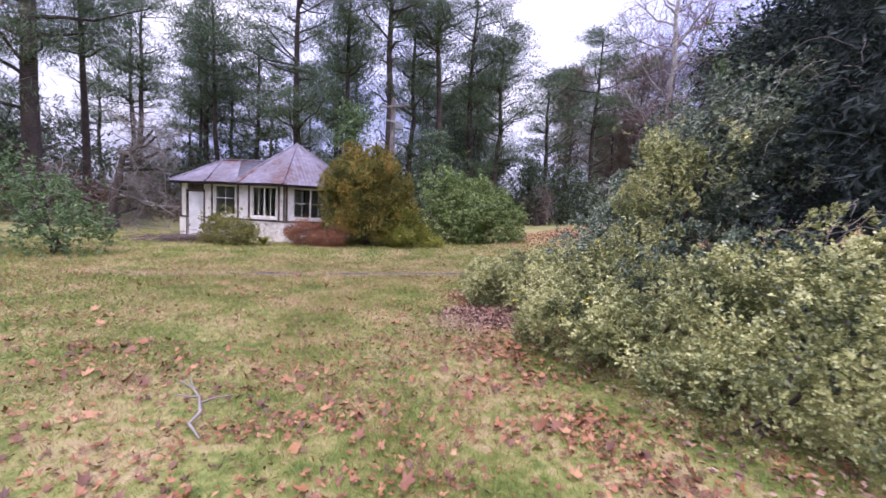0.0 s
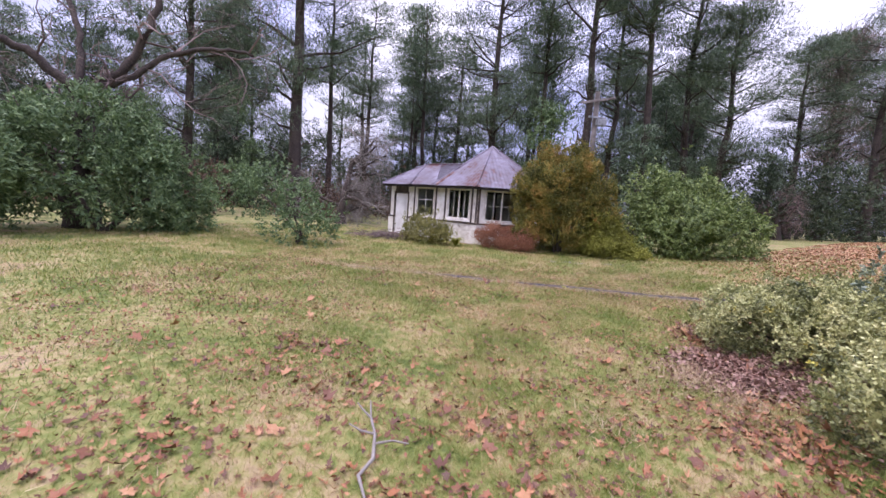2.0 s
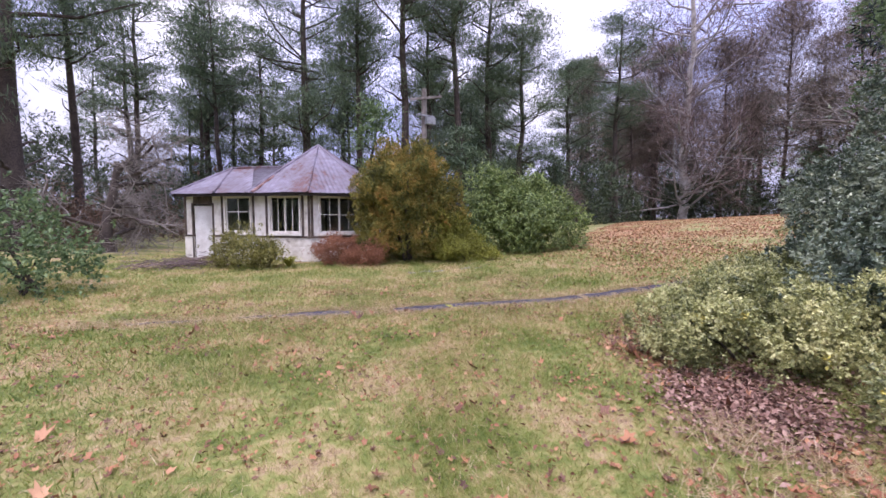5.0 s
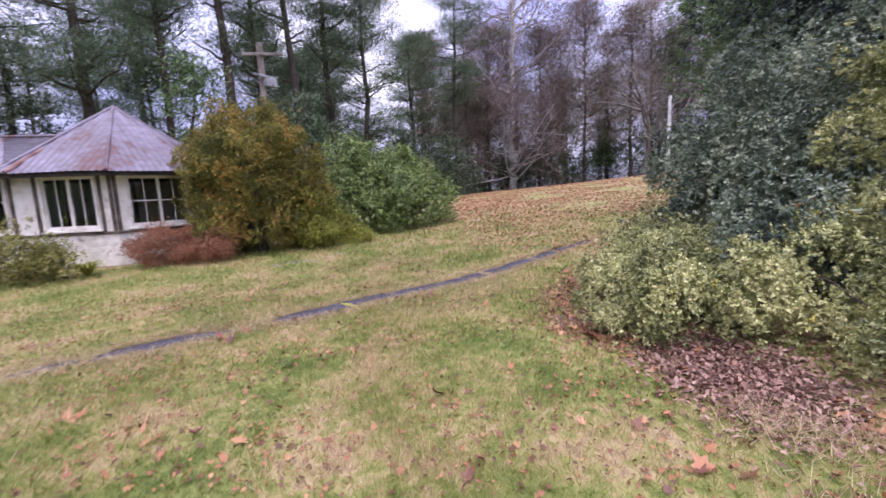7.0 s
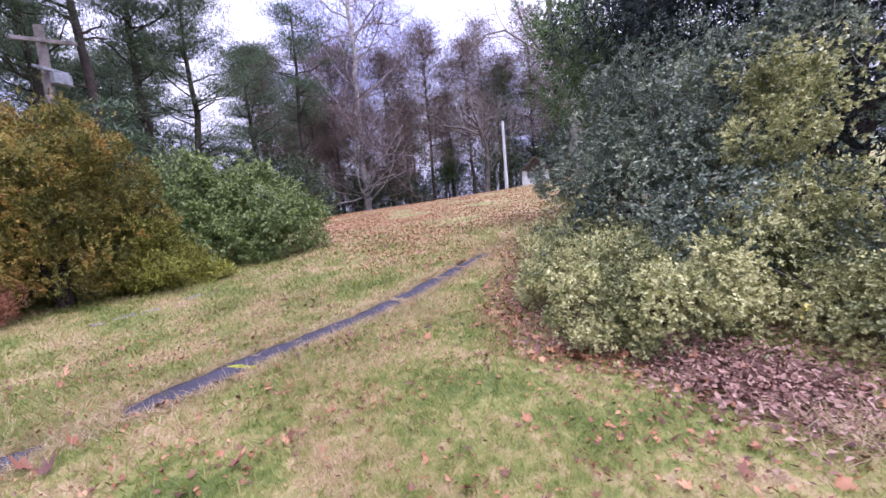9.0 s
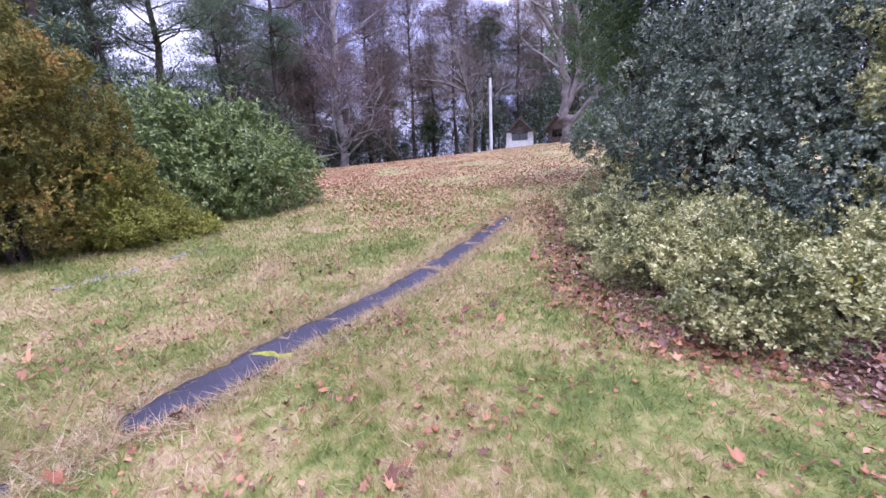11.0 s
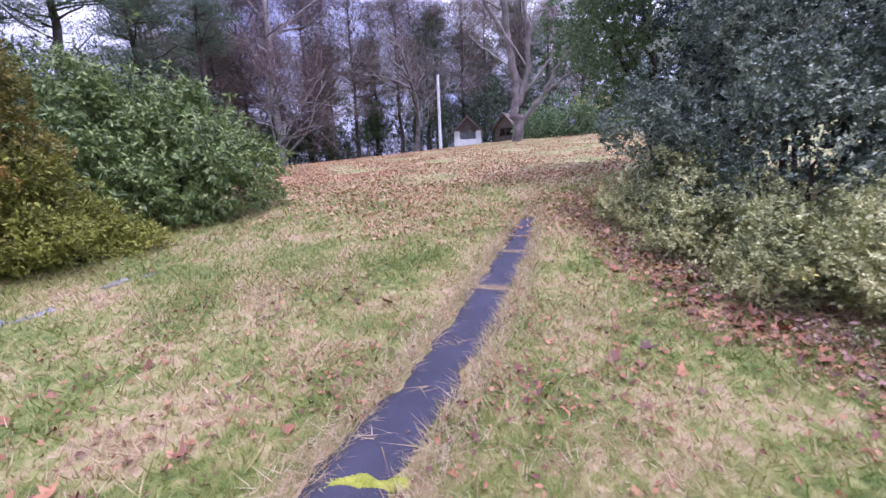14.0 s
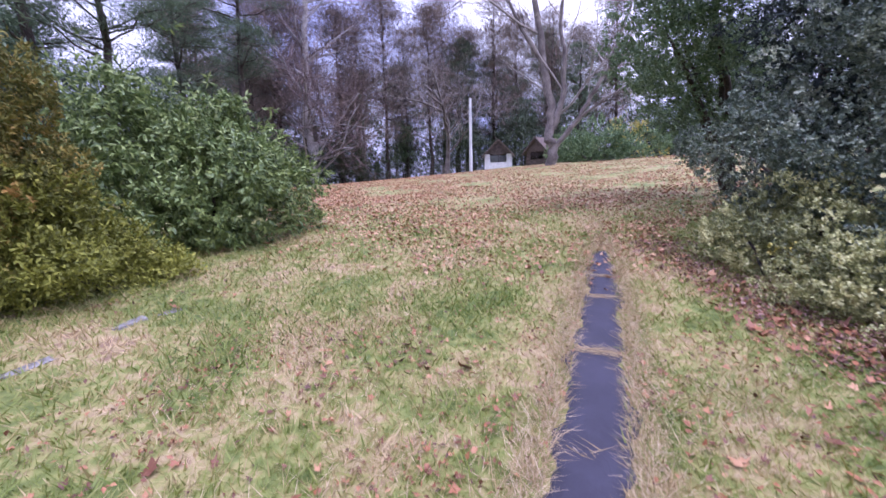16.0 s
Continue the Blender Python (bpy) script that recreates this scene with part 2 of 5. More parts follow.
class Tubes:
    """Tapered round limbs gathered into one mesh."""
    def __init__(self, sides=6):
        self.k, self.v, self.f, self.n = sides, [], [], 0

    def add(self, pts, radii):
        pts = np.asarray(pts, float)
        d = np.gradient(pts, axis=0)
        d /= np.linalg.norm(d, axis=1)[:, None] + 1e-9
        ref = np.where(np.abs(d[:, 2:3]) > 0.9, np.array([[1.0, 0, 0]]), np.array([[0, 0, 1.0]]))
        a = np.cross(d, ref)
        a /= np.linalg.norm(a, axis=1)[:, None] + 1e-9
        b = np.cross(d, a)
        ang = np.arange(self.k) * 2 * math.pi / self.k
        ring = pts[:, None] + np.asarray(radii)[:, None, None] * (np.cos(ang)[None, :, None] * a[:, None] + np.sin(ang)[None, :, None] * b[:, None])
        m, k = len(pts), self.k
        i = np.arange(m - 1)[:, None] * k + np.arange(k)[None]
        j = np.arange(m - 1)[:, None] * k + (np.arange(k)[None] + 1) % k
        self.f.append(np.stack([i, j, j + k, i + k], -1).reshape(-1, 4) + self.n)
        self.v.append(ring.reshape(-1, 3))
        self.n += m * k

    def mesh(self, name):
        return mesh_of(name, np.concatenate(self.v), np.concatenate(self.f))


def unit(v):
    return v / (np.linalg.norm(v, axis=-1, keepdims=True) + 1e-9)


def leaves(base, way, length, width, fold=0.15, sides=2, r=rng, face=None):
    """Folded leaf blades: arrays of corners and faces. sides 1: pointed blade, 2: diamond, 4: full leaf outline."""
    n = len(base)
    way = unit(way)
    if face is None:
        face = np.array([0, 0, 1.0])
    side = unit(np.cross(way, unit(unit(r.normal(size=(n, 3))) * 0.75 + face)))
    up = np.cross(side, way)
    L, W = np.broadcast_to(length, (n,))[:, None], np.broadcast_to(width, (n,))[:, None]
    if sides == 1:
        v = np.stack([base - side * W / 2, base + side * W / 2, base + way * L], 1)
        f = np.array([[0, 1, 2]])
    elif sides == 2:
        mid = base + way * L * 0.5 + up * W * fold
        v = np.stack([base, mid + side * W / 2, base + way * L, mid - side * W / 2], 1)
        f = np.array([[0, 1, 2], [0, 2, 3]])
    else:
        a, b = base + way * L * 0.28 + up * W * fold, base + way * L * 0.66 + up * W * fold
        v = np.stack([base, a + side * W * 0.42, b + side * W * 0.46, base + way * L, b - side * W * 0.46, a - side * W * 0.42], 1)
        f = np.array([[0, 1, 2, 3], [0, 3, 4, 5]])
    return v.reshape(-1, 3), (np.arange(n)[:, None, None] * v.shape[1] + f[None]).reshape(-1, f.shape[1])


def joined(pieces):
    v, f, n = [], [], 0
    for a, b in pieces:
        v.append(a)
        f.append(b + n)
        n += len(a)
    return np.concatenate(v), np.concatenate(f)


def height(x, y):
    """The lie of the land: a lawn with a shallow dip, the house on level ground, a paddock rising beyond."""
    x, y = np.asarray(x, float), np.asarray(y, float)
    rise = 0.072 * np.log1p(np.exp(np.clip((x - 4) * 0.8, -30, 60))) / 0.8 * np.clip(1.15 - 0.0195 * (y - 10), 0.3, 1.2)
    rise = np.minimum(rise, 3.3)
    s = np.clip((y - 12.5) / 5, 0, 1)
    base = -0.08 * np.exp(-((y - 10.5) / 3.5) ** 2) + 0.1 * s * s * (3 - 2 * s)
    return base + rise + 0.02 * np.sin(x * 1.3 + 0.6 * y) * np.sin(y * 0.9 - 0.4 * x)


def on_ground(x, y):
    return float(height(x, y))


# ---- ground ----
def build_ground():
    near = np.arange(-16, 20.01, 0.2)
    far = np.array([1.2 ** i * 0.6 for i in range(36)])
    xs = np.concatenate([-16 - np.cumsum(far)[::-1], near, 20 + np.cumsum(far)])
    near_y = np.arange(-4, 24.01, 0.2)
    ys = np.concatenate([-4 - np.cumsum(far)[::-1], near_y, 24 + np.cumsum(far)])
    gx, gy = np.meshgrid(xs, ys, indexing="ij")
    v = np.stack([gx, gy, height(gx, gy)], -1).reshape(-1, 3)
    n, m = len(xs), len(ys)
    i = (np.arange(n - 1)[:, None] * m + np.arange(m - 1)[None]).ravel()
    ob = put("ground", mesh_of("ground", v, np.stack([i, i + m, i + m + 1, i + 1], -1)), "turf", smooth=True)
    return tagged(ob, "mown lawn of mixed green and straw-coloured grass", "ground", kind="structure")


build_ground()


def path_mid(x):
    return 10.14 + 0.005 * np.clip(np.asarray(x, float) - 1.2, -4, 6) ** 2


def path_half(x):
    """Half the width of the strip that the turf has left bare: broken pieces in the west, then one long run that tapers off."""
    x = np.asarray(x, float)
    half = np.zeros_like(x)
    for a, b, w in ((-4.3, -3.05, 0.085), (-2.62, -2.0, 0.08), (-1.95, -0.5, 0.16), (-0.03, 7.7, 0.2)):
        k = np.clip(1 - np.abs((x - (a + b) / 2) / ((b - a) / 2)) ** (3 if b - a < 3 else 24), 0, 1)
        half = np.maximum(half, w * np.sqrt(k) * np.clip(1.35 - 0.13 * np.maximum(x - 2.5, 0), 0.3, 1))
    return half


def build_path():
    xs = np.arange(-4.4, 7.8, 0.03)
    mid, half = path_mid(xs), path_half(xs)
    wave = [0.028 * np.sin(xs * 5.1 + q) + 0.026 * np.sin(xs * 11.7 + 2 * q) + 0.012 * np.sin(xs * 31 + 5 * q) + 0.03 * np.sin(xs * 2.3 - q) for q in (1, -1)]
    n_edge = mid + np.maximum(half + wave[0], 0.01)
    s_edge = mid - np.maximum(half + wave[1], 0.01)
    lift = np.where(half > 0.03, 0.018, -0.04)
    rows = [np.stack([xs, n_edge + 0.02, height(xs, n_edge) - 0.05], -1)]
    for k in np.linspace(0, 1, 5):
        e = n_edge + (s_edge - n_edge) * k
        rows.append(np.stack([xs, e, height(xs, e) + lift], -1))
    rows.append(np.stack([xs, s_edge - 0.02, height(xs, s_edge) - 0.05], -1))
    n = len(xs)
    f = []
    for r in range(6):
        i = np.arange(n - 1) + r * n
        f.append(np.stack([i, i + n, i + n + 1, i + 1], -1))
    ob = put("path", mesh_of("path", np.concatenate(rows), np.concatenate(f)), "asphalt")
    tagged(ob, "narrow dark asphalt path half overgrown by lawn", "path", kind="structure")


build_path()


# ---- plants: builders ----
def lumpy(lobes, r, knobs):
    """Breaks each rounded lobe into a core with many lesser boughs bulging out of it."""
    out = []
    for l in lobes:
        out.append([*l[:3], *(l[3:6] * 0.76)])
        for k in range(knobs):
            d = unit(r.normal(size=3) + np.array([0, 0, 0.25]))
            s = r.uniform(0.2, 0.44)
            out.append([*(l[:3] + d * l[3:6] * r.uniform(0.66, 1.06)), *(l[3:6] * s * r.uniform(0.8, 1.25, 3))])
    return np.array(out)


def bush_mesh(lobes, count, length, width, shoot=9, sides=2, seed=1, up=0.35, droop=0.0, inner=0.2, rough=0.16, ground=0.0, spray=2.6, knobs=9, per=22):
    """Leafy shoots all over a heap of rounded lobes, thinner inside, with an uneven outline."""
    r = np.random.default_rng(seed)
    lobes = lumpy(np.asarray(lobes, float), r, knobs)
    area = (lobes[:, 3] * lobes[:, 4] + lobes[:, 3] * lobes[:, 5] + lobes[:, 4] * lobes[:, 5])
    if knobs > 3:
        area[::knobs + 1] *= 0.7
    pick = r.choice(len(lobes), size=int(count * 2.2), p=area / area.sum())
    d = unit(r.normal(size=(len(pick), 3)))
    c, rad = lobes[pick, :3], lobes[pick, 3:6]
    lump = 1 + rough * (np.sin(d[:, 0] * 7 + pick) + np.sin(d[:, 1] * 9 + 2 * pick) + np.sin(d[:, 2] * 8 - pick)) * 0.5 + r.normal(size=len(pick)) * 0.05
    depth = np.where(r.random(len(pick)) < inner, 0.62 + 0.3 * r.random(len(pick)), 1.0)
    p = c + d * rad * (lump * depth)[:, None]
    keep = np.ones(len(p), bool)
    for k in range(len(lobes)):
        q = (p - lobes[k, :3]) / lobes[k, 3:6]
        keep &= ~((np.sum(q * q, 1) < 0.6) & (pick != k))
    keep &= p[:, 2] > height(p[:, 0], p[:, 1]) + 0.03 + ground if ground is not None else True
    p, d = p[keep], d[keep]
    # shoots gather into domed sprays with dark gaps between them
    heads = min(len(p), max(6, count // per))
    p, d = np.repeat(p[:heads], per, 0), np.repeat(d[:heads], per, 0)
    size = np.repeat(spray * length * r.uniform(0.6, 1.7, heads), per)[:, None]
    off = r.normal(size=p.shape)
    off -= d * np.sum(off * d, 1)[:, None]
    jut = np.repeat(r.normal(size=heads) * 0.9 + 0.3, per)[:, None]
    p = p + off * size + d * size * (0.05 + 1.15 * jut - 0.4 * np.sum(off * off, 1)[:, None])
    d = unit(d + off * 0.55)
    if ground is not None:
        ok = p[:, 2] > height(p[:, 0], p[:, 1]) + 0.02
        p, d = p[ok], d[ok]
    way = unit(d + np.array([0, 0, up]) + r.normal(size=p.shape) * 0.35)
    n = len(p)
    base = np.repeat(p, shoot, 0)
    stem = np.repeat(way, shoot, 0)
    along = np.tile(np.linspace(0, 1, shoot), n)
    base = base + stem * (along * length * 1.6)[:, None]
    out = unit(stem * 0.75 + unit(r.normal(size=base.shape)) * 0.95 - np.array([0, 0, droop]))
    face = unit(np.repeat(d, shoot, 0) + np.array([0, 0, 0.15]))
    return leaves(base, out, length * r.uniform(0.65, 1.2, len(base)), width * r.uniform(0.7, 1.2, len(base)), 0.2, sides, r, face)


def stems_mesh(name, foot, tips, radius, seed=1, sides=5):
    r = np.random.default_rng(seed)
    t = Tubes(sides)
    foot = np.asarray(foot, float)
    for tip in tips:
        tip = np.asarray(tip, float)
        start = foot + np.array([r.normal() * 0.12, r.normal() * 0.12, -0.06])
        k = np.linspace(0, 1, 6)[:, None]
        pts = start + (tip - start) * k + np.array([0, 0, 0.25]) * np.sin(k * math.pi) * np.linalg.norm(tip - start) * 0.35
        pts[1:-1] += r.normal(size=(4, 3)) * 0.05
        t.add(pts, np.linspace(radius, radius * 0.25, 6))
    return t.mesh(name)


def shrub(name, foot, lobes, mat, label, category, count, length, width, seed=1, stem="bark", radius=0.03, **how):
    """A shrub: branching stems from one foot, and a crown of leafy shoots."""
    root = new(name)
    root.location = (foot[0], foot[1], on_ground(*foot))
    tagged(root, label, category)
    back = Matrix.Translation(-root.location)
    lobes = np.asarray(lobes, float)
    tips = [l[:3] + np.array([0, 0, l[5] * 0.3]) for l in lobes]
    me = stems_mesh("stems", root.location, tips, radius, seed)
    me.transform(back)
    put("branchwork", me, stem, root)
    me = mesh_of("foliage", *bush_mesh(lobes, count, length, width, seed=seed, **how))
    me.transform(back)
    put("foliage", me, mat, root)
    return root


def grow(r, thick, thin, p, d, length, rad, level, levels, spread, up, fork, first=0.25, twigs=1.0, wobble=0.2):
    """One limb and, level by level, the branches that leave it."""
    n = 5
    pts = [p]
    for i in range(n):
        d = unit(d + r.normal(size=3) * (0.10 if level == 0 else wobble) + np.array([0, 0, (0.04 if level else 0.02) * up]))
        pts.append(pts[-1] + d * length / n)
    pts = np.array(pts)
    radii = np.linspace(rad, rad * 0.45, n + 1)
    if level == 0:
        radii[0] *= 1.5
    (thick if level < 2 else thin).add(pts, radii)
    if level < levels:
        branch(r, thick, thin, pts, length, rad, level, levels, spread, up, fork, first, twigs, wobble)


def branch(r, thick, thin, pts, length, rad, level, levels, spread, up, fork, first=0.25, twigs=1.0, wobble=0.2):
    n = len(pts) - 1
    count = fork + 3 if level == 0 else fork if level < levels - 1 else int(fork * twigs)
    for i in range(count):
        a = (first if level == 0 else 0.25) + (1 - (first if level == 0 else 0.25)) * (i + r.random()) / count
        k = min(a * n, n - 1e-3)
        j = int(k)
        d = unit(pts[j + 1] - pts[j])
        q = pts[j] + (pts[j + 1] - pts[j]) * (k - j)
        side = unit(np.cross(d, unit(r.normal(size=3))))
        nd = unit(d * (0.55 if level else 0.45) + side * spread + np.array([0, 0, up * 0.35]))
        grow(r, thick, thin, q, nd, length * r.uniform(0.45, 0.72) * (1.1 - 0.35 * a if level == 0 else 1), max(rad * 0.41 * r.uniform(0.8, 1.1), 0.006), level + 1, levels, spread, up, fork, first, twigs, wobble)


def bare_branches(seed, h, spread, trunk_r, levels=4, lean=(0, 0), first=0.25, twigs=1.0, up=0.5, fork=5, limbs=()):
    """Limbs and twigs of a leafless tree: (thick limbs, thin twigs). limbs: the chief limbs, where they have a line of their own."""
    r = np.random.default_rng(seed)
    thick, thin = Tubes(7), Tubes(3)
    for line, rad, *passes in limbs:
        line = np.array(line, float)
        k = np.linspace(0, len(line) - 1, 4 * len(line))
        pts = np.column_stack([np.interp(k, np.arange(len(line)), line[:, c]) for c in range(3)])
        pts[1:-1] = (pts[:-2] + 2 * pts[1:-1] + pts[2:]) / 4
        pts[1:] += r.normal(size=(len(pts) - 1, 3)) * rad * 0.25
        thick.add(pts, np.linspace(rad, rad * 0.4, len(pts)))
        for k in range(passes[0] if passes else 0):
            branch(r, thick, thin, pts, np.linalg.norm(line[-1] - line[0]) * 0.55, rad * 0.6, 0, levels, spread, up, fork, first, twigs, 0.2)
        if passes:
            continue
        branch(r, thick, thin, pts, np.linalg.norm(line[-1] - line[0]) * 0.8, rad * 0.7, 1, levels, spread, up, fork, first, twigs, 0.28)
    if not limbs:
        grow(r, thick, thin, np.array([0, 0, -0.1]), unit(np.array([lean[0], lean[1], 1.0])), h * 0.62, trunk_r, 0, levels, spread, up, fork, first, twigs)
    return thick, thin


def bare_tree(name, x, y, label, category, bark, twig, **how):
    root = new(name)
    root.location = (x, y, on_ground(x, y))
    tagged(root, label, category)
    thick, thin = bare_branches(**how)
    put("trunk", thick.mesh("trunk"), bark, root, smooth=True)
    put("branchwork", thin.mesh("branchwork"), twig, root)
    return root


def conifer(name, seed, h, crown, reach, trunk_r, mat, label, category, branches=46, clumps=5, needles=20, size=0.42, droop=0.0, dead=10, cone=False, slim=0.16, blade=1.0, flat=0.26):
    """A tall conifer at the origin: tapered trunk, limbs, and needle sprays in separate clumps with sky between."""
    r = np.random.default_rng(seed)
    root = new(name)
    tagged(root, label, category)
    t = Tubes(7)
    sway = np.cumsum(r.normal(size=(9, 2)) * 0.12, 0)
    zs = np.linspace(-0.2, h * 0.97, 9)
    spine = np.column_stack([sway[:, 0], sway[:, 1], zs])
    t.add(spine, np.linspace(trunk_r, trunk_r * 0.16, 9) * np.array([1.35] + [1] * 8))
    base, way = [], []
    for i in range(branches + dead):
        live = i < branches
        a = (r.random() ** 0.85 if live else 0)
        z = crown + (h - crown) * a if live else r.uniform(crown * 0.35, crown)
        az = r.random() * 2 * math.pi
        if cone:
            length = reach * (1.05 - a) * r.uniform(0.8, 1.1)
        else:
            length = reach * (1 - 0.6 * max(0, a - 0.55) / 0.45) * r.uniform(0.35, 1.2) * (0.75 + 0.5 * a)
        if not live:
            length *= 0.6
        o = np.array([np.interp(z, zs, spine[:, 0]), np.interp(z, zs, spine[:, 1]), z])
        lift = r.uniform(-0.05, 0.55) - droop
        d = np.array([math.cos(az), math.sin(az), lift])
        k = np.linspace(0, 1, 5)[:, None]
        pts = o + d * length * k + np.array([0, 0, 0.18 * length]) * k ** 2 * (1 if droop == 0 else -0.6) + r.normal(size=(5, 3)) * 0.06 * length * k
        t.add(pts, np.linspace(trunk_r * 0.26, trunk_r * 0.05, 5) * (1 - 0.5 * a))
        if not live:
            continue
        for c in range(clumps):
            u = 0.35 + 0.65 * (c + r.random()) / clumps
            q = pts[0] + (pts[-1] - pts[0]) * u + np.array([0, 0, 0.18 * length * u * u * (1 if droop == 0 else -0.6)]) + r.normal(size=3) * np.array([0.4, 0.4, 0.22]) * size * 1.6
            n = int(needles * 1.5 * r.uniform(0.6, 1.4))
            base.append(q + r.normal(size=(n, 3)) * np.array([0.9, 0.9, flat]) * size)
            way.append(unit(r.normal(size=(n, 3)) + d * 0.8 + np.array([0, 0, 0.35 - droop])))
    put("trunk", t.mesh("trunk"), "bark", root, smooth=True)
    base, way = np.concatenate(base), np.concatenate(way)
    put("crown", mesh_of("crown", *leaves(base, way, blade * size * r.uniform(0.6, 1.3, len(base)), blade * size * slim, 0.1, 2, r)), mat, root)
    return root


def planted(ob, x, y, turn=0.0, size=1.0, tall=1.0):
    m = Matrix.LocRotScale((x, y, on_ground(x, y)), Euler((0, 0, turn)), (size, size, size * tall))
    return m


# ---- variegated hedge beside the lawn ----
HEDGE = [
    ((3.15, 2.1), [(3.25, 2.05, 0.3, 0.62, 0.7, 0.45), (3.75, 1.5, 0.5, 0.7, 0.7, 0.58), (4.4, 1.9, 0.8, 0.85, 0.85, 0.72)], 1700),
    ((3.2, 3.3), [(3.15, 3.2, 0.34, 0.75, 0.7, 0.46), (3.95, 3.1, 0.62, 0.8, 0.75, 0.6), (2.85, 3.9, 0.28, 0.5, 0.55, 0.38)], 1900),
    ((3.3, 4.6), [(3.25, 4.6, 0.33, 0.75, 0.7, 0.44), (4.0, 4.4, 0.68, 0.8, 0.85, 0.56), (3.95, 5.4, 0.5, 0.75, 0.65, 0.5)], 1800),
    ((3.5, 6.3), [(3.15, 6.1, 0.34, 0.7, 0.66, 0.38), (2.95, 6.85, 0.3, 0.62, 0.6, 0.36), (4.2, 6.8, 0.45, 0.8, 0.75, 0.44)], 1900),
    ((4.6, 7.5), [(4.25, 7.5, 0.3, 0.7, 0.55, 0.36), (5.3, 7.8, 0.4, 0.85, 0.55, 0.4), (5.2, 7.3, 0.55, 0.75, 0.65, 0.42)], 1700),
    ((6.6, 8.2), [(6.4, 8.25, 0.45, 0.85, 0.5, 0.45), (7.6, 8.5, 0.6, 0.85, 0.5, 0.55), (6.8, 7.9, 0.75, 0.85, 0.6, 0.5)], 1500),
    ((4.7, 5.0), [(4.6, 5.1, 1.2, 0.5, 0.55, 0.45), (4.85, 5.1, 2.0, 0.45, 0.5, 0.42), (5.15, 4.9, 2.6, 0.42, 0.6, 0.28)], 1100),
]
for k, (foot, lobes, n) in enumerate(HEDGE):
    plant = tagged(shrub("variegated_shrub", foot, lobes, "holly", "low variegated evergreen shrub with cream-edged leaves beside the lawn", "shrub", int(n * 3.2), 0.038, 0.022, seed=20 + k, sides=2, shoot=10, spray=2.9, knobs=9, per=46, inner=0.1, radius=0.025), group="shrubs of the hedge")
    # a few shoots have turned yellow
    r = np.random.default_rng(30 + k)
    c, rad = np.array(lobes[0][:3]), np.array(lobes[0][3:6])
    base = np.concatenate([c + unit(np.array([-0.9, 0.3, 0.3]) + r.normal(size=3) * 0.45) * rad * 1.08 + r.normal(size=(11, 3)) * 0.03 for i in range(2)])
    me = mesh_of("yellow_shoot", *leaves(base, unit(r.normal(size=base.shape) + np.array([-0.4, 0, 0.6])), 0.04, 0.024, 0.2, 4, r))
    me.transform(Matrix.Translation(-plant.location))
    tagged(put("yellow_shoot", me, "yellow", plant, "shoots with yellowed leaves"), kind="stuff")

TALL = [
    ((5.0, 3.6), [(5.0, 3.3, 0.8, 0.9, 1.0, 0.7), (5.3, 2.1, 0.9, 1.0, 1.1, 0.75), (5.2, 4.4, 1.2, 0.85, 0.9, 0.8)], 2000),
    ((5.2, 5.4), [(5.0, 5.5, 1.0, 0.85, 0.95, 0.75), (5.9, 5.5, 1.9, 0.9, 0.95, 0.95), (6.5, 5.2, 2.9, 1.0, 1.0, 1.05)], 2600),
    ((6.0, 6.9), [(5.6, 6.8, 1.0, 0.85, 0.85, 0.8), (6.6, 6.7, 1.8, 0.9, 0.9, 0.95), (7.3, 6.5, 2.8, 1.1, 1.0, 1.1)], 2600),
    ((7.4, 7.4), [(7.1, 7.4, 1.4, 1.0, 0.75, 0.85), (8.3, 7.8, 1.8, 1.1, 0.8, 1.0), (8.3, 7.0, 2.8, 1.2, 1.0, 1.1), (9.6, 8.1, 1.6, 1.1, 0.8, 1.0)], 2600),
]
for k, (foot, lobes, n) in enumerate(TALL):
    tagged(shrub("holly_bush", foot, lobes, "holly_dark", "tall dark holly bush with pale-edged leaves behind the low shrubs", "shrub", int(n * 1.8), 0.055, 0.031, seed=40 + k, shoot=10, spray=3.0, knobs=9, per=46, inner=0.1, radius=0.05), group="holly bushes")

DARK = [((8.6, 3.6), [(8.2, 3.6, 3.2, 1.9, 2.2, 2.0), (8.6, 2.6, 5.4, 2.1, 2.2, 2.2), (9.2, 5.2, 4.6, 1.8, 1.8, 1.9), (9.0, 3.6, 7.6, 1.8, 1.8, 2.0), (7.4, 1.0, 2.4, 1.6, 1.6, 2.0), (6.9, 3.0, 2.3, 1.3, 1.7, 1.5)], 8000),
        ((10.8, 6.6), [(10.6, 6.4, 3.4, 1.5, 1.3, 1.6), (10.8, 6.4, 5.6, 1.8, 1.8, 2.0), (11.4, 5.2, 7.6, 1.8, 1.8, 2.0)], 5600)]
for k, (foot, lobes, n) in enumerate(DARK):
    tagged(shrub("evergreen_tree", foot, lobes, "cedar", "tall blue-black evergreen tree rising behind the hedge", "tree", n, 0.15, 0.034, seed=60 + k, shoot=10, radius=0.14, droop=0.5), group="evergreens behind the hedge")


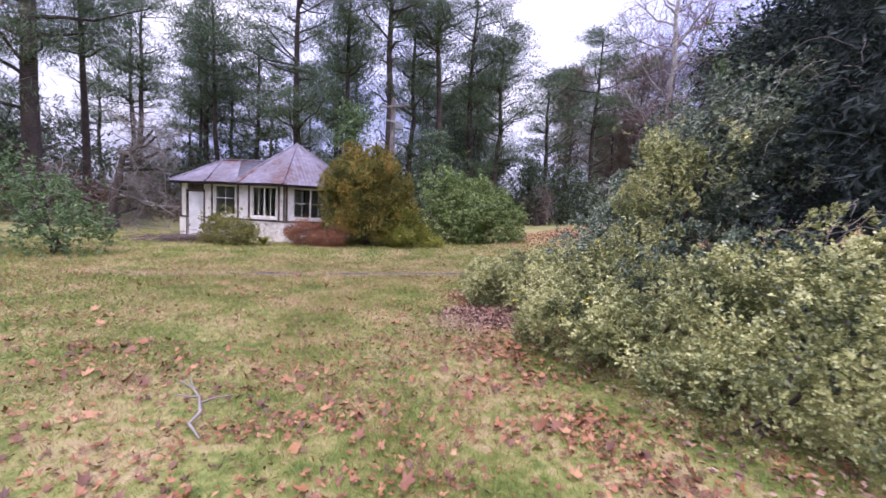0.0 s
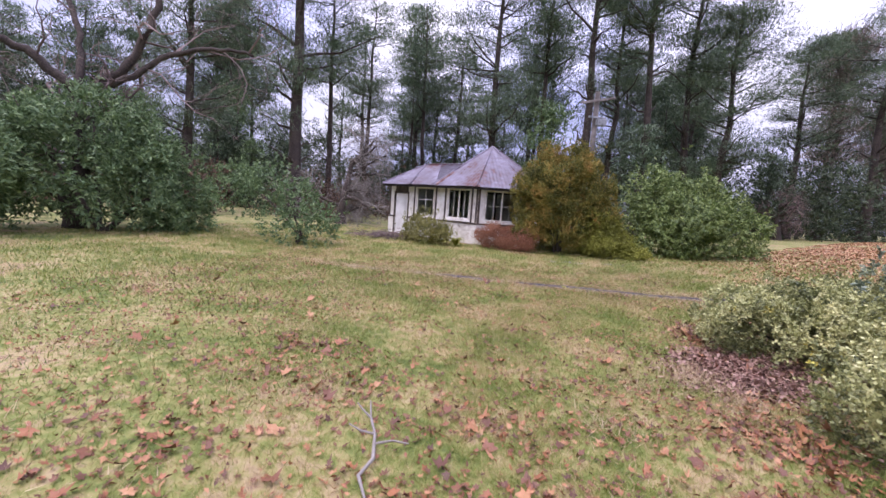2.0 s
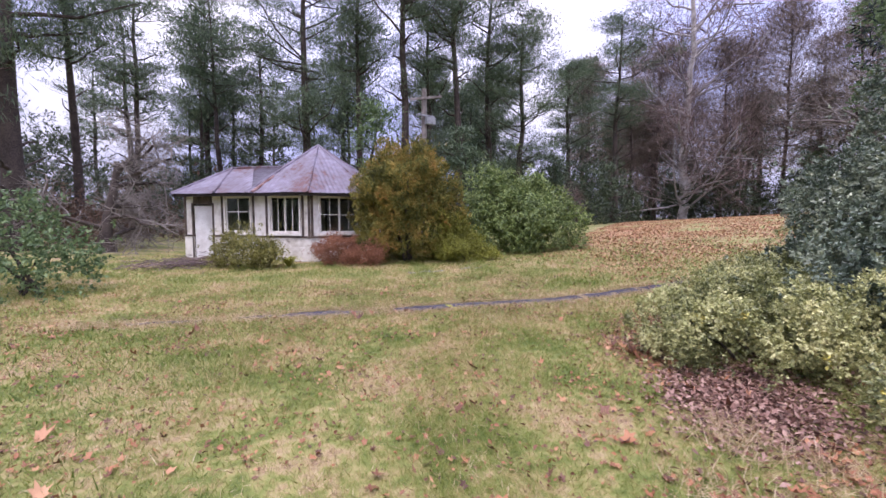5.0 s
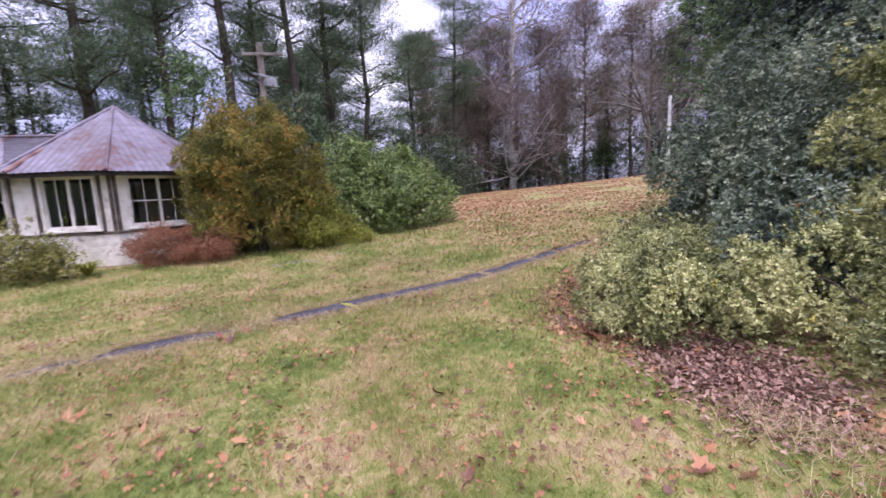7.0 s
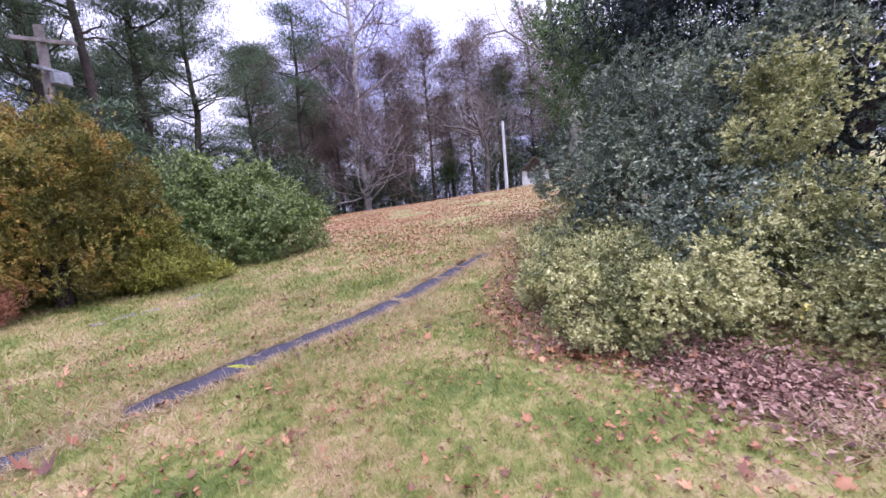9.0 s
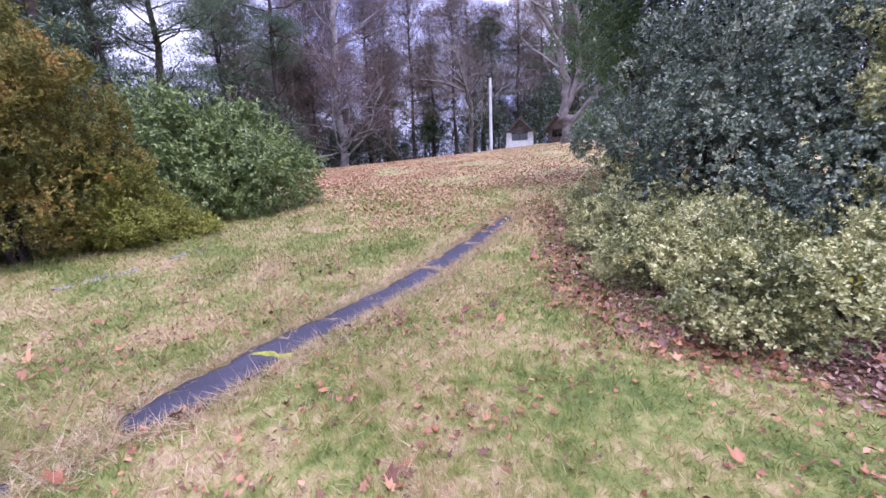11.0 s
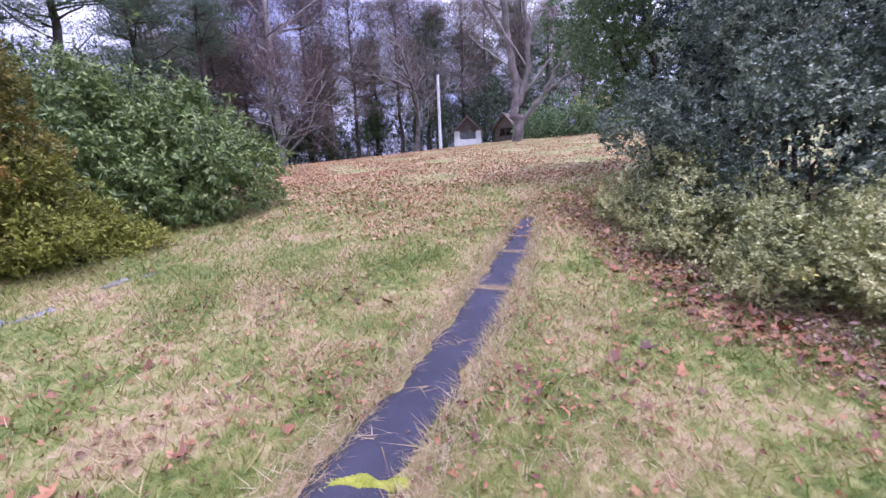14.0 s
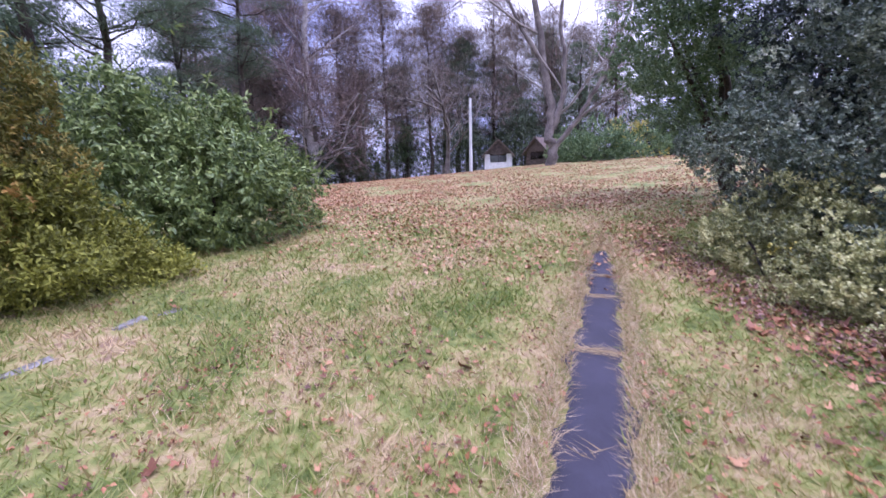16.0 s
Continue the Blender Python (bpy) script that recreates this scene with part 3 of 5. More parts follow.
def arching_twigs(name, seed, spots, label):
    """Bare pale twigs that arch out of a dark crown and hang."""
    r = np.random.default_rng(seed)
    t = Tubes(4)
    root = np.array(spots[0], float)
    for s in spots:
        for k in range(9):
            p = np.array(s, float) + r.normal(size=3) * 0.3
            d = unit(np.array([-0.8, 0.15, 0.5]) + r.normal(size=3) * 0.45)
            l = r.uniform(0.5, 1.2)
            u = np.linspace(0, 1, 8)[:, None]
            t.add(p - root + d * l * u - np.array([0, 0, 0.75]) * l * u ** 2 + r.normal(size=(8, 3)) * 0.015, np.linspace(0.008, 0.003, 8))
    ob = put(name, t.mesh(name), "twig_pale")
    ob.location = root
    return tagged(ob, label, "twigs", kind="stuff")


arching_twigs("hanging_twigs", 66, [(6.3, 4.5, 3.3), (6.5, 3.4, 3.6), (6.6, 2.4, 3.2), (5.6, 3.0, 1.75)], "bare pale twigs hanging from the dark evergreens")
shrub("evergreen_tree", (14.8, 7.2), [(14.2, 8.9, 4.6, 1.5, 1.3, 1.0), (14.8, 8.7, 5.0, 1.8, 1.7, 1.5), (12.9, 9.2, 4.7, 1.3, 1.3, 1.1), (15.2, 7.6, 3.6, 1.6, 1.3, 1.6), (11.9, 8.7, 6.3, 1.3, 1.3, 1.3), (13.6, 8.4, 7.0, 1.6, 1.5, 1.4)], "needle_pale", "mid-green evergreen tree at the edge of the paddock", "tree", 6400, 0.10, 0.042, seed=71, shoot=9, radius=0.12)

# ---- shrubs by the house ----
shrub("golden_cypress", (1.55, 17.0), [(1.4, 17.0, 0.95, 1.42, 1.25, 1.05), (1.42, 17.0, 1.9, 1.55, 1.3, 1.2), (1.45, 17.0, 2.75, 1.25, 1.15, 1.0), (1.8, 17.0, 3.25, 0.8, 0.75, 0.75), (0.75, 17.0, 2.35, 0.8, 0.8, 0.8)],
      "cypress", "rounded olive-brown golden cypress with dense sprays", "conifer", 20000, 0.07, 0.027, seed=81, shoot=9, up=1.1, spray=2.2, knobs=22, per=40, inner=0.08, radius=0.07, rough=0.12)
shrub("low_conifer", (3.2, 16.3), [(3.0, 16.3, 0.45, 0.8, 0.7, 0.6), (3.7, 16.4, 0.3, 0.7, 0.55, 0.4), (2.85, 16.6, 0.95, 0.5, 0.5, 0.6)],
      "lowgreen", "low yellow-green spreading conifer beside the cypress", "conifer", 5000, 0.075, 0.028, seed=82, shoot=8, up=0.5, spray=1.8, radius=0.04)
shrub("rhododendron", (6.3, 18.0), [(7.1, 17.5, 0.95, 1.15, 1.05, 0.95), (6.1, 17.5, 1.1, 1.15, 1.05, 1.1), (6.6, 18.4, 1.95, 1.2, 1.15, 0.95), (5.6, 18.3, 1.6, 1.1, 1.1, 1.1), (5.6, 19.3, 2.6, 0.8, 0.8, 0.85), (5.1, 19.0, 2.9, 0.6, 0.6, 0.75)],
      "rhodo", "large rounded rhododendron with drooping leathery green leaves", "shrub", 4800, 0.15, 0.045, seed=83, shoot=10, droop=0.55, spray=1.5, knobs=13, per=30, inner=0.1, radius=0.06)
shrub("olive_shrub", (-3.5, 16.2), [(-3.6, 16.2, 0.5, 0.68, 0.55, 0.48), (-3.0, 16.0, 0.36, 0.5, 0.45, 0.36), (-4.1, 16.4, 0.5, 0.42, 0.45, 0.42)],
      "olive", "sparse olive-green shrub in front of the house wall", "shrub", 2200, 0.06, 0.028, seed=84, shoot=8, up=0.9, spray=2.2)
shrub("russet_shrub", (-0.8, 16.4), [(-0.95, 16.4, 0.4, 0.68, 0.5, 0.42), (-0.1, 16.25, 0.38, 0.66, 0.5, 0.4)],
      "russet", "russet-brown twiggy shrub below the house windows", "shrub", 5000, 0.05, 0.014, seed=85, shoot=8, up=0.9, spray=2.0)

# ---- shrubs and trees west of the lawn ----
shrub("laurel_shrub", (-7.1, 13.2), [(-7.0, 13.2, 0.55, 0.7, 0.6, 0.55), (-7.5, 13.4, 1.3, 0.75, 0.7, 0.6), (-8.6, 13.6, 1.9, 0.9, 0.8, 0.6), (-9.4, 13.6, 1.5, 0.6, 0.6, 0.7)],
      "needle_pale", "leaning laurel shrub with bare arching stems on the lawn", "shrub", 1100, 0.11, 0.05, seed=86, shoot=8, radius=0.04)
shrub("yew_thicket", (-13.5, 12.0), [(-13.0, 12.8, 1.2, 1.9, 1.6, 1.3), (-14.5, 11.0, 1.8, 2.4, 2.2, 1.9), (-12.2, 13.8, 1.2, 1.2, 1.2, 1.2), (-15.0, 9.0, 1.6, 2.2, 2.0, 1.8), (-14.5, 12.5, 3.2, 2.0, 1.8, 1.2)],
      "needle_pale", "wide green feathery yew thicket at the lawn's edge", "shrub", 7000, 0.17, 0.06, seed=87, shoot=9, droop=0.2, spray=1.6, radius=0.1)


# ---- trees: pines, larches and bare trees ----
FAR_LABEL = "tall dark pine with a bare lower trunk in the wood"
SHAPES = [(26, 9, 4.9, 0.42, 38, 6), (24, 4, 4.3, 0.38, 56, 6), (28, 14, 5.2, 0.40, 30, 6), (25, 12, 3.6, 0.30, 28, 5)]
PINES = [conifer("pine_tree", 101 + i, h, c, rch, tr, "needle", FAR_LABEL, "pine", branches=b, clumps=cl, needles=84, size=0.74, blade=0.48, slim=0.105, flat=0.2)
         for i, (h, c, rch, tr, b, cl) in enumerate(SHAPES)]
FAR_PINES = [conifer("pine_tree", 111 + i, h, c, rch, tr, "needle", FAR_LABEL, "pine", branches=b, clumps=cl, needles=20, size=0.75, slim=0.12, flat=0.2)
             for i, (h, c, rch, tr, b, cl) in enumerate(SHAPES)]
LARCHES = [conifer("larch_tree", 131 + i, h, 5, 3.4, 0.28, "larch", "tall brown leafless larch in the wood", "larch", branches=110, clumps=6, needles=15, size=0.95, dead=6, slim=0.045)
           for i, h in enumerate((24, 27))]
BUSHY = [conifer("young_conifer", 141 + i, 8, 0.6, 2.2, 0.12, "needle_pale" if i == 0 else "needle", "bushy young conifer at the edge of the wood", "conifer", branches=46, clumps=4, needles=11, size=0.36, cone=True, dead=0)
         for i in range(2)]


def stand(kinds, spots, group):
    used = set()
    for i, (k, x, y, size, tall) in enumerate(spots):
        m = planted(None, x, y, i * 2.399, size, tall)
        if k not in used:
            kinds[k].matrix_basis = m
            tagged(kinds[k], group=group)
            used.add(k)
        else:
            c = copy_thing(kinds[k], Matrix())
            c.matrix_basis = m
            tagged(c, group=group)


def bearing(eye, degrees, far):
    """The spot that lies so far from eye at that bearing, anticlockwise from north."""
    a = radians(degrees)
    return eye[0] - math.sin(a) * far, eye[1] + math.cos(a) * far


spots = []
MAIN = [(1, 32, 27, 1.15, 1.05), (1, 4, 33, 1.0, 1.0), (3, -2, 36, 1.0, 1.05), (2, -7, 34, 1.0, 1.05), (1, -11, 37, 0.9, 0.95), (2, -15, 36, 0.95, 1.0), (0, -19.5, 40, 0.95, 1.0), (1, -23, 38, 0.9, 0.85),
        (0, -30, 46, 0.85, 0.75), (0, -36, 50, 0.95, 0.88), (3, 27, 33, 0.9, 0.9), (3, 22, 40, 0.9, 0.9), (3, 14, 44, 0.95, 0.95), (1, 44, 30, 0.9, 0.9)]
for k, deg, far, size, tall in MAIN:
    x, y = bearing((-0.2, 1.7), deg, far)
    spots.append((k, x, y, size, tall))
stand(PINES, spots, "pines of the wood")
spots = []
r = np.random.default_rng(5)
for i in range(84):
    deg = r.uniform(-112, 78)
    far = r.uniform(46, 74) if deg > -33 else r.uniform(68, 96)
    x, y = bearing((0, 3), deg, far)
    spots.append((int(r.integers(0, 4)), x, y, r.uniform(0.75, 1.0), r.uniform(0.8, 1.0)))
stand(FAR_PINES, spots, "pines of the wood")
spots = []
for deg, far in ((-41, 66), (-44, 72), (-47.5, 66), (-50, 72), (-53, 66), (-56, 70), (-58.5, 64), (-61, 70), (-64, 72), (-67, 68), (-70, 72), (-74, 70), (-78, 74), (-38, 64), (-33, 62), (-82, 70)):
    x, y = bearing((-0.2, 1.7), deg, far)
    spots.append((len(spots) % 2, x, y, r.uniform(0.85, 1.05), r.uniform(0.9, 1.05)))
stand(LARCHES, spots, "larches of the wood")
spots = [(0, 1.3, 26.5, 1.3, 0.74), (1, 6.5, 27, 1.2, 0.7)]
for i in range(60):
    deg = r.uniform(-112, 70)
    x, y = bearing((0, 3), deg, (r.uniform(38, 52) if deg > -33 else r.uniform(64, 76)))
    spots.append((1 if i % 5 else 0, x, y, r.uniform(0.9, 1.6), r.uniform(0.6, 1.0)))
stand(BUSHY, spots, "young conifers")

bare_tree("beech_tree", 43.7, 47.2, "large bare beech tree with a pale trunk in the paddock", "tree", "bark_beech", "twig", seed=11, h=30, spread=1.0, trunk_r=0.62, levels=3, first=0.08, fork=7, up=0.45, twigs=1.8, limbs=[([(0, 0, -0.2), (0.1, 0.1, 3), (0, 0.4, 10), (0.4, 0.1, 20), (0.1, 0.3, 30)], 0.62, 5)])
bare_tree("sapling", 50, 45, "slim bare sapling near the fence", "tree", "bark_pale", "twig", seed=12, h=9, spread=0.5, trunk_r=0.16, levels=3, first=0.3, fork=5, up=0.9)
bare_tree("gum_tree", 40.7, 16.4, "big forked pale tree with peeling bark in the paddock", "tree", "bark_pale", "twig_pale", seed=17, h=24, spread=0.6, trunk_r=0.75, levels=4, first=0.35, fork=4, up=0.6, limbs=[
    ([(0, 0, -0.2), (0, 0, 2), (0, 0.17, 5), (0.1, 0.75, 9.2), (-0.2, 1.7, 14.3), (0.3, 2.6, 22)], 0.52),
    ([(0, -0.1, 3.4), (0.1, -1.0, 6.4), (-0.1, -1.15, 9.2), (0.2, -0.5, 12.5), (0.1, -1.5, 21)], 0.29),
    ([(0, -0.45, 1.8), (0.2, -2.4, 4.1), (0.1, -3.9, 6.7), (0.3, -5.0, 8.9), (0.5, -6.3, 13.2)], 0.25),
    ([(0.2, -2.5, 4.2), (0, -4.5, 5.6), (-0.3, -7.6, 6.9)], 0.15),
    ([(0.1, 0.8, 9.0), (-0.3, 2.3, 11.6), (-0.6, 4.2, 15.2), (-0.5, 5.5, 19)], 0.22)])
bare_tree("bare_tree", 52, 32, "spreading bare tree with pale limbs by the fence", "tree", "bark_pale", "twig_pale", seed=14, h=18, spread=0.7, trunk_r=0.35, levels=4, first=0.2, fork=5, up=0.6)
bare_tree("oak_tree", -15.0, 12.4, "old oak with dark crooked bare limbs", "tree", "bark", "twig", seed=25, h=13, spread=0.95, trunk_r=0.42, levels=4, first=0.3, fork=5, up=0.2, limbs=[
    ([(0.2, -0.4, -0.2), (0, 0, 2.5), (0, 0, 4.6)], 0.34),
    ([(0, 0, 4.5), (1.2, 0.8, 5.3), (2.2, 1.7, 6.4), (3.4, 2.2, 6.8), (4.7, 2.6, 6.7)], 0.13),
    ([(0, 0, 4.4), (1.0, 0.9, 5.6), (1.9, 1.0, 7.2), (2.2, 1.4, 9.0), (3.4, 1.6, 10.4)], 0.17),
    ([(0, 0, 4.5), (-0.9, -0.8, 5.6), (-1.6, -2.0, 5.9), (-2.6, -3.6, 7.4)], 0.17),
    ([(0, 0, 4.5), (-0.3, 0.4, 6.2), (-1.2, 0.6, 8.2), (-0.8, 1.4, 10.5)], 0.13)])
bare_tree("fruit_tree", -10.3, 23.2, "small bare lichen-covered fruit tree beside the house", "tree", "bark", "twig_pale", seed=16, h=6.6, spread=1.3, trunk_r=0.26, levels=4, first=0.12, fork=7, up=0.0)
bare_tree("small_bare_tree", 19.0, 35.4, "small round bare tree on the far lawn", "tree", "bark", "twig", seed=18, h=4.6, spread=1.0, trunk_r=0.24, levels=4, first=0.15, fork=6, up=0.3)


# ---- thickets behind everything ----
def thicket(name, mat, label, seed, arc, far, count, tall, width, leaf=0.3):
    r = np.random.default_rng(seed)
    lobes = []
    for i in range(count):
        x, y = bearing((0, 3), r.uniform(*arc), r.uniform(*far))
        h = r.uniform(*tall)
        lobes.append((x, y, on_ground(x, y) + h * 0.4, width * r.uniform(0.7, 1.3), width * r.uniform(0.7, 1.3), h * 0.62))
    me = mesh_of(name, *bush_mesh(lobes, int(90 * count * (0.42 / leaf) ** 1.2), leaf, leaf * 0.3, shoot=8, seed=seed, knobs=1))
    tagged(put(name, me, mat), label, "undergrowth", kind="stuff")


thicket("dark_undergrowth", "thicket", "dark evergreen undergrowth along the edge of the wood", 201, (-36, 66), (38, 56), 220, (3.0, 9.0), 2.6, 0.34)
thicket("paddock_undergrowth", "thicket", "dark evergreen undergrowth behind the paddock fence", 202, (-118, -34), (62, 76), 190, (3.0, 8.0), 3.0, 0.4)
thicket("dead_bracken", "bracken", "brown dead bracken and bare scrub below the pines", 203, (4, 70), (26, 42), 46, (1.2, 3.0), 1.7, 0.2)
thicket("far_woodland", "thicket", "dim distant woodland closing the view", 204, (-180, 180), (84, 100), 150, (5.0, 12.0), 5.5, 0.55)


# ---- the house: an eight-sided room with a wing ----
def polar(c, rad, deg):
    return Vector((c[0] + rad * math.cos(radians(deg)), c[1] + rad * math.sin(radians(deg)), 0))


def build_house():
    centre, floor_z, eave_z, apex_z = (-1.55, 19.8), 0.1, 2.4, 4.38
    root = new("house")
    root.location = (centre[0], centre[1], floor_z)
    tagged(root, "small derelict weatherboard garden house with a rusty iron roof", "house")
    back = Matrix.Translation(-root.location)

    def hpart(name, bm, mat, parent=root, label=""):
        bmesh.ops.transform(bm, matrix=back, verts=bm.verts)
        return part(name, bm, mat, parent, label)

    def frame_of(a, b):
        x = (b - a).normalized()
        y = Vector((-x.y, x.x, 0))
        return Matrix(((x.x, y.x, 0, a.x), (x.y, y.y, 0, a.y), (0, 0, 1, floor_z), (0, 0, 0, 1))), (b - a).length

    def piece(name, m, dims, mat, parent=root, bevel=0.0, label=""):
        return hpart(name, box(bmesh.new(), *dims, m, bevel), mat, parent, label)

    def window(m, s0, s1, z0, z1, sashes, across=2, split=0.45):
        """A framed opening with sashes, glazing bars and panes."""
        bm = bmesh.new()
        for d in ((s0, s0 + 0.06, -0.10, 0.035, z0, z1), (s1 - 0.06, s1, -0.10, 0.035, z0, z1), (s0 + 0.06, s1 - 0.06, -0.10, 0.03, z1 - 0.06, z1), (s0 + 0.06, s1 - 0.06, -0.10, 0.03, z0, z0 + 0.06)):
            box(bm, *d, m)
        win = hpart("window", bm, "paint")
        piece("sill", m, (s0 - 0.05, s1 + 0.05, -0.04, 0.09, z0 - 0.05, z0 - 0.003), "paint", win, 0.008)
        step = (s1 - s0 - 0.12) / sashes
        for k in range(sashes):
            a, b = s0 + 0.06 + k * step, s0 + 0.06 + (k + 1) * step
            bm = bmesh.new()
            for d in ((a, a + 0.035, -0.07, -0.02, z0 + 0.06, z1 - 0.06), (b - 0.035, b, -0.07, -0.02, z0 + 0.06, z1 - 0.06), (a + 0.035, b - 0.035, -0.07, -0.02, z0 + 0.06, z0 + 0.1), (a + 0.035, b - 0.035, -0.07, -0.02, z1 - 0.1, z1 - 0.06)):
                box(bm, *d, m)
            sash = hpart("sash", bm, "paint", win)
            zt = z1 - 0.1 - (z1 - z0 - 0.2) * split
            if split:
                piece("glazing_bar", m, (a + 0.035, b - 0.035, -0.06, -0.03, zt - 0.014, zt + 0.014), "paint", sash)
            for j in range(1, across):
                x = a + 0.035 + (b - a - 0.07) * j / across
                piece("glazing_bar", m, (x - 0.011, x + 0.011, -0.058, -0.032, z0 + 0.1, z1 - 0.1), "paint", sash)
            pane = piece("pane", m, (a + 0.036, b - 0.036, -0.049, -0.044, z0 + 0.101, z1 - 0.101), "glass", sash)
            pane.visible_shadow = False

    def wall(a, b, openings, boards=True, panel="paint"):
        """One side: boarded dado, rail, then panels and headers round the openings."""
        m, length = frame_of(a, b)
        doors = [o for o in openings if o[2] < 0.2]
        edges, x = [], 0.0
        for o in sorted(doors) + [(length, length, 0, 0)]:
            if o[0] > x + 0.01:
                edges.append((x, o[0]))
            x = o[1]
        for x0, x1 in edges:
            piece("dado", m, (x0, x1, -0.12, -0.025, -0.15, 0.80), "oldwood")
            if boards:
                for k in range(5):
                    z = 0.0 + k * 0.158
                    t = m @ Matrix.Translation((0, -0.006, z)) @ Matrix.Rotation(radians(-5), 4, "X")
                    piece("weatherboard", t, (x0 - 0.005, x1 + 0.005, -0.018, 0.012, 0.0, 0.165), "paint")
            piece("rail", m, (x0 - 0.02, x1 + 0.02, -0.12, 0.05, 0.80, 0.865), "oldwood", bevel=0.01)
        x = 0.0
        for o in sorted(openings) + [(length, length, 0, 0)]:
            if o[0] > x + 0.01:
                piece("wall_panel", m, (x, o[0], -0.11, 0.0, 0.865, 2.3), panel)
            if o[1] > o[0]:
                piece("header", m, (o[0], o[1], -0.11, -0.005, o[3], 2.3), "oldwood")
                if 0.865 < o[2] - 0.05:
                    piece("wall_panel", m, (o[0], o[1], -0.11, -0.004, 0.865, o[2] - 0.052), panel)
            x = o[1]
        for s in (0.05, length - 0.05):
            piece("post", m, (s - 0.045, s + 0.045, -0.115, 0.022, 0.87, 2.3), "oldwood", bevel=0.008)
        return m

    wr, er = 2.47, 3.0
    ring = [polar(centre, wr, a) for a in (-5, -50, -95)]
    u, v = Vector((-0.887, 0.462, 0)), Vector((0.462, 0.887, 0))
    corner = ring[2]
    end = corner + u * 5.05
    back_end = end + v * 3.4
    rest = [polar(centre, wr, a) for a in (130, 85, 40)]
    # the long front: two windows and the open doorway
    m = wall(corner, end, [(0.36, 1.58, 0.93, 2.26), (2.26, 3.36, 0.93, 2.26), (3.85, 4.66, 0.0, 1.95)])
    window(m, 0.36, 1.58, 0.93, 2.26, 2, 2, 0.0)
    window(m, 2.26, 3.36, 0.93, 2.26, 1, 2, 0.42)
    for s in (0.28, 1.66, 2.18, 3.44):
        piece("post", m, (s - 0.04, s + 0.04, 0.002, 0.03, 0.87, 2.3), "oldwood", bevel=0.006)
    door = piece("door", m @ Matrix.Translation((4.63, -0.02, 0)) @ Matrix.Rotation(radians(14), 4, "Z"), (-0.62, 0, -0.04, 0, 0.03, 1.9), "door", bevel=0.005, label="white painted door standing ajar")
    for z in (0.2, 1.05):
        piece("door_panel", m @ Matrix.Translation((4.63, -0.02, 0)) @ Matrix.Rotation(radians(14), 4, "Z"), (-0.52, -0.1, 0.001, 0.012, z, z + 0.68), "door", door, 0.005)
    piece("door_knob", m @ Matrix.Translation((4.63, -0.02, 0)) @ Matrix.Rotation(radians(14), 4, "Z"), (-0.58, -0.54, 0.0, 0.05, 0.96, 1.0), "metal", door, 0.012)
    bm = bmesh.new()
    for d in ((3.79, 3.85, -0.12, 0.03, 0, 2.0), (4.66, 4.72, -0.12, 0.03, 0, 2.0), (3.85, 4.66, -0.12, 0.03, 1.95, 2.0)):
        box(bm, *d, m)
    hpart("door_frame", bm, "oldwood")
    # the window sides of the eight-sided room
    for a, b in ((ring[1], corner), (ring[0], ring[1])):
        m = wall(a, b, [(0.16, 1.62, 0.93, 2.26)], panel="paint")
        window(m, 0.16, 1.62, 0.93, 2.26, 2, 2, 0.5)
    m, _ = frame_of(ring[1], corner)
    for row in range(2):
        for k in range(5):
            piece("brick", m, (0.1 + k * 0.235 + row * 0.1, 0.1 + k * 0.235 + row * 0.1 + 0.225, 0.0, 0.06, 0.72 - row * 0.078, 0.79 - row * 0.078), "brick", bevel=0.006)
    # plain sides out of view
    walls = [end, back_end] + rest + [ring[0]]
    for a, b in zip(walls, walls[1:]):
        wall(a, b, [], boards=False)
    # floor, lining and ceiling
    outline = [corner, end, back_end] + rest + ring[:2]
    for name, z, mat in (("floorboards", floor_z + 0.02, "oldwood"), ("ceiling_lining", eave_z - 0.06, "inside")):
        bm = bmesh.new()
        bm.faces.new([bm.verts.new((p.x + (centre[0] - p.x) * 0.05, p.y + (centre[1] - p.y) * 0.05, z)) for p in outline])
        bmesh.ops.solidify(bm, geom=bm.faces[:], thickness=0.02)
        hpart(name, bm, mat)

    # roof sheets: corrugated facets between the eaves and hips
    def sheet(a, b, tops, name="roof"):
        a, b = Vector((a.x, a.y, eave_z)), Vector((b.x, b.y, eave_z))
        x = (b - a).normalized()
        pts = [(0.0, a)] + [((t - a).dot(x), t) for t in tops] + [((b - a).length, b)]
        n = 1 + int((b - a).length / 0.038)
        normal = x.cross(tops[0] - a).normalized()
        if normal.z < 0:
            normal = -normal
        vs, rows = [], 5
        for i in range(n + 1):
            s = (b - a).length * i / n
            for (s0, p0), (s1, p1) in zip(pts, pts[1:]):
                if s0 - 1e-6 <= s <= s1 + 1e-6:
                    k = 0 if s1 - s0 < 1e-6 else (s - s0) / (s1 - s0)
                    top = p0.lerp(p1, k)
            low = a + x * s
            for j in range(rows):
                wave = 0.011 * math.sin(s * 2 * math.pi / 0.152) + 0.012 * math.sin(s * 2.1 + j * 1.7)
                lap = 0.012 if j == rows // 2 else 0.0
                vs.append(low.lerp(top, j / (rows - 1)) + normal * (0.02 + wave + lap))
        vs = np.array([tuple(p) for p in vs])
        i = (np.arange(n)[:, None] * rows + np.arange(rows - 1)[None]).ravel()
        f = np.stack([i, i + rows, i + rows + 1, i + 1], -1)
        low = vs - np.array(normal)[None] * 0.012
        me = mesh_of(name, np.concatenate([vs, low]), np.concatenate([f, f[:, ::-1] + len(vs)]))
        me.transform(back)
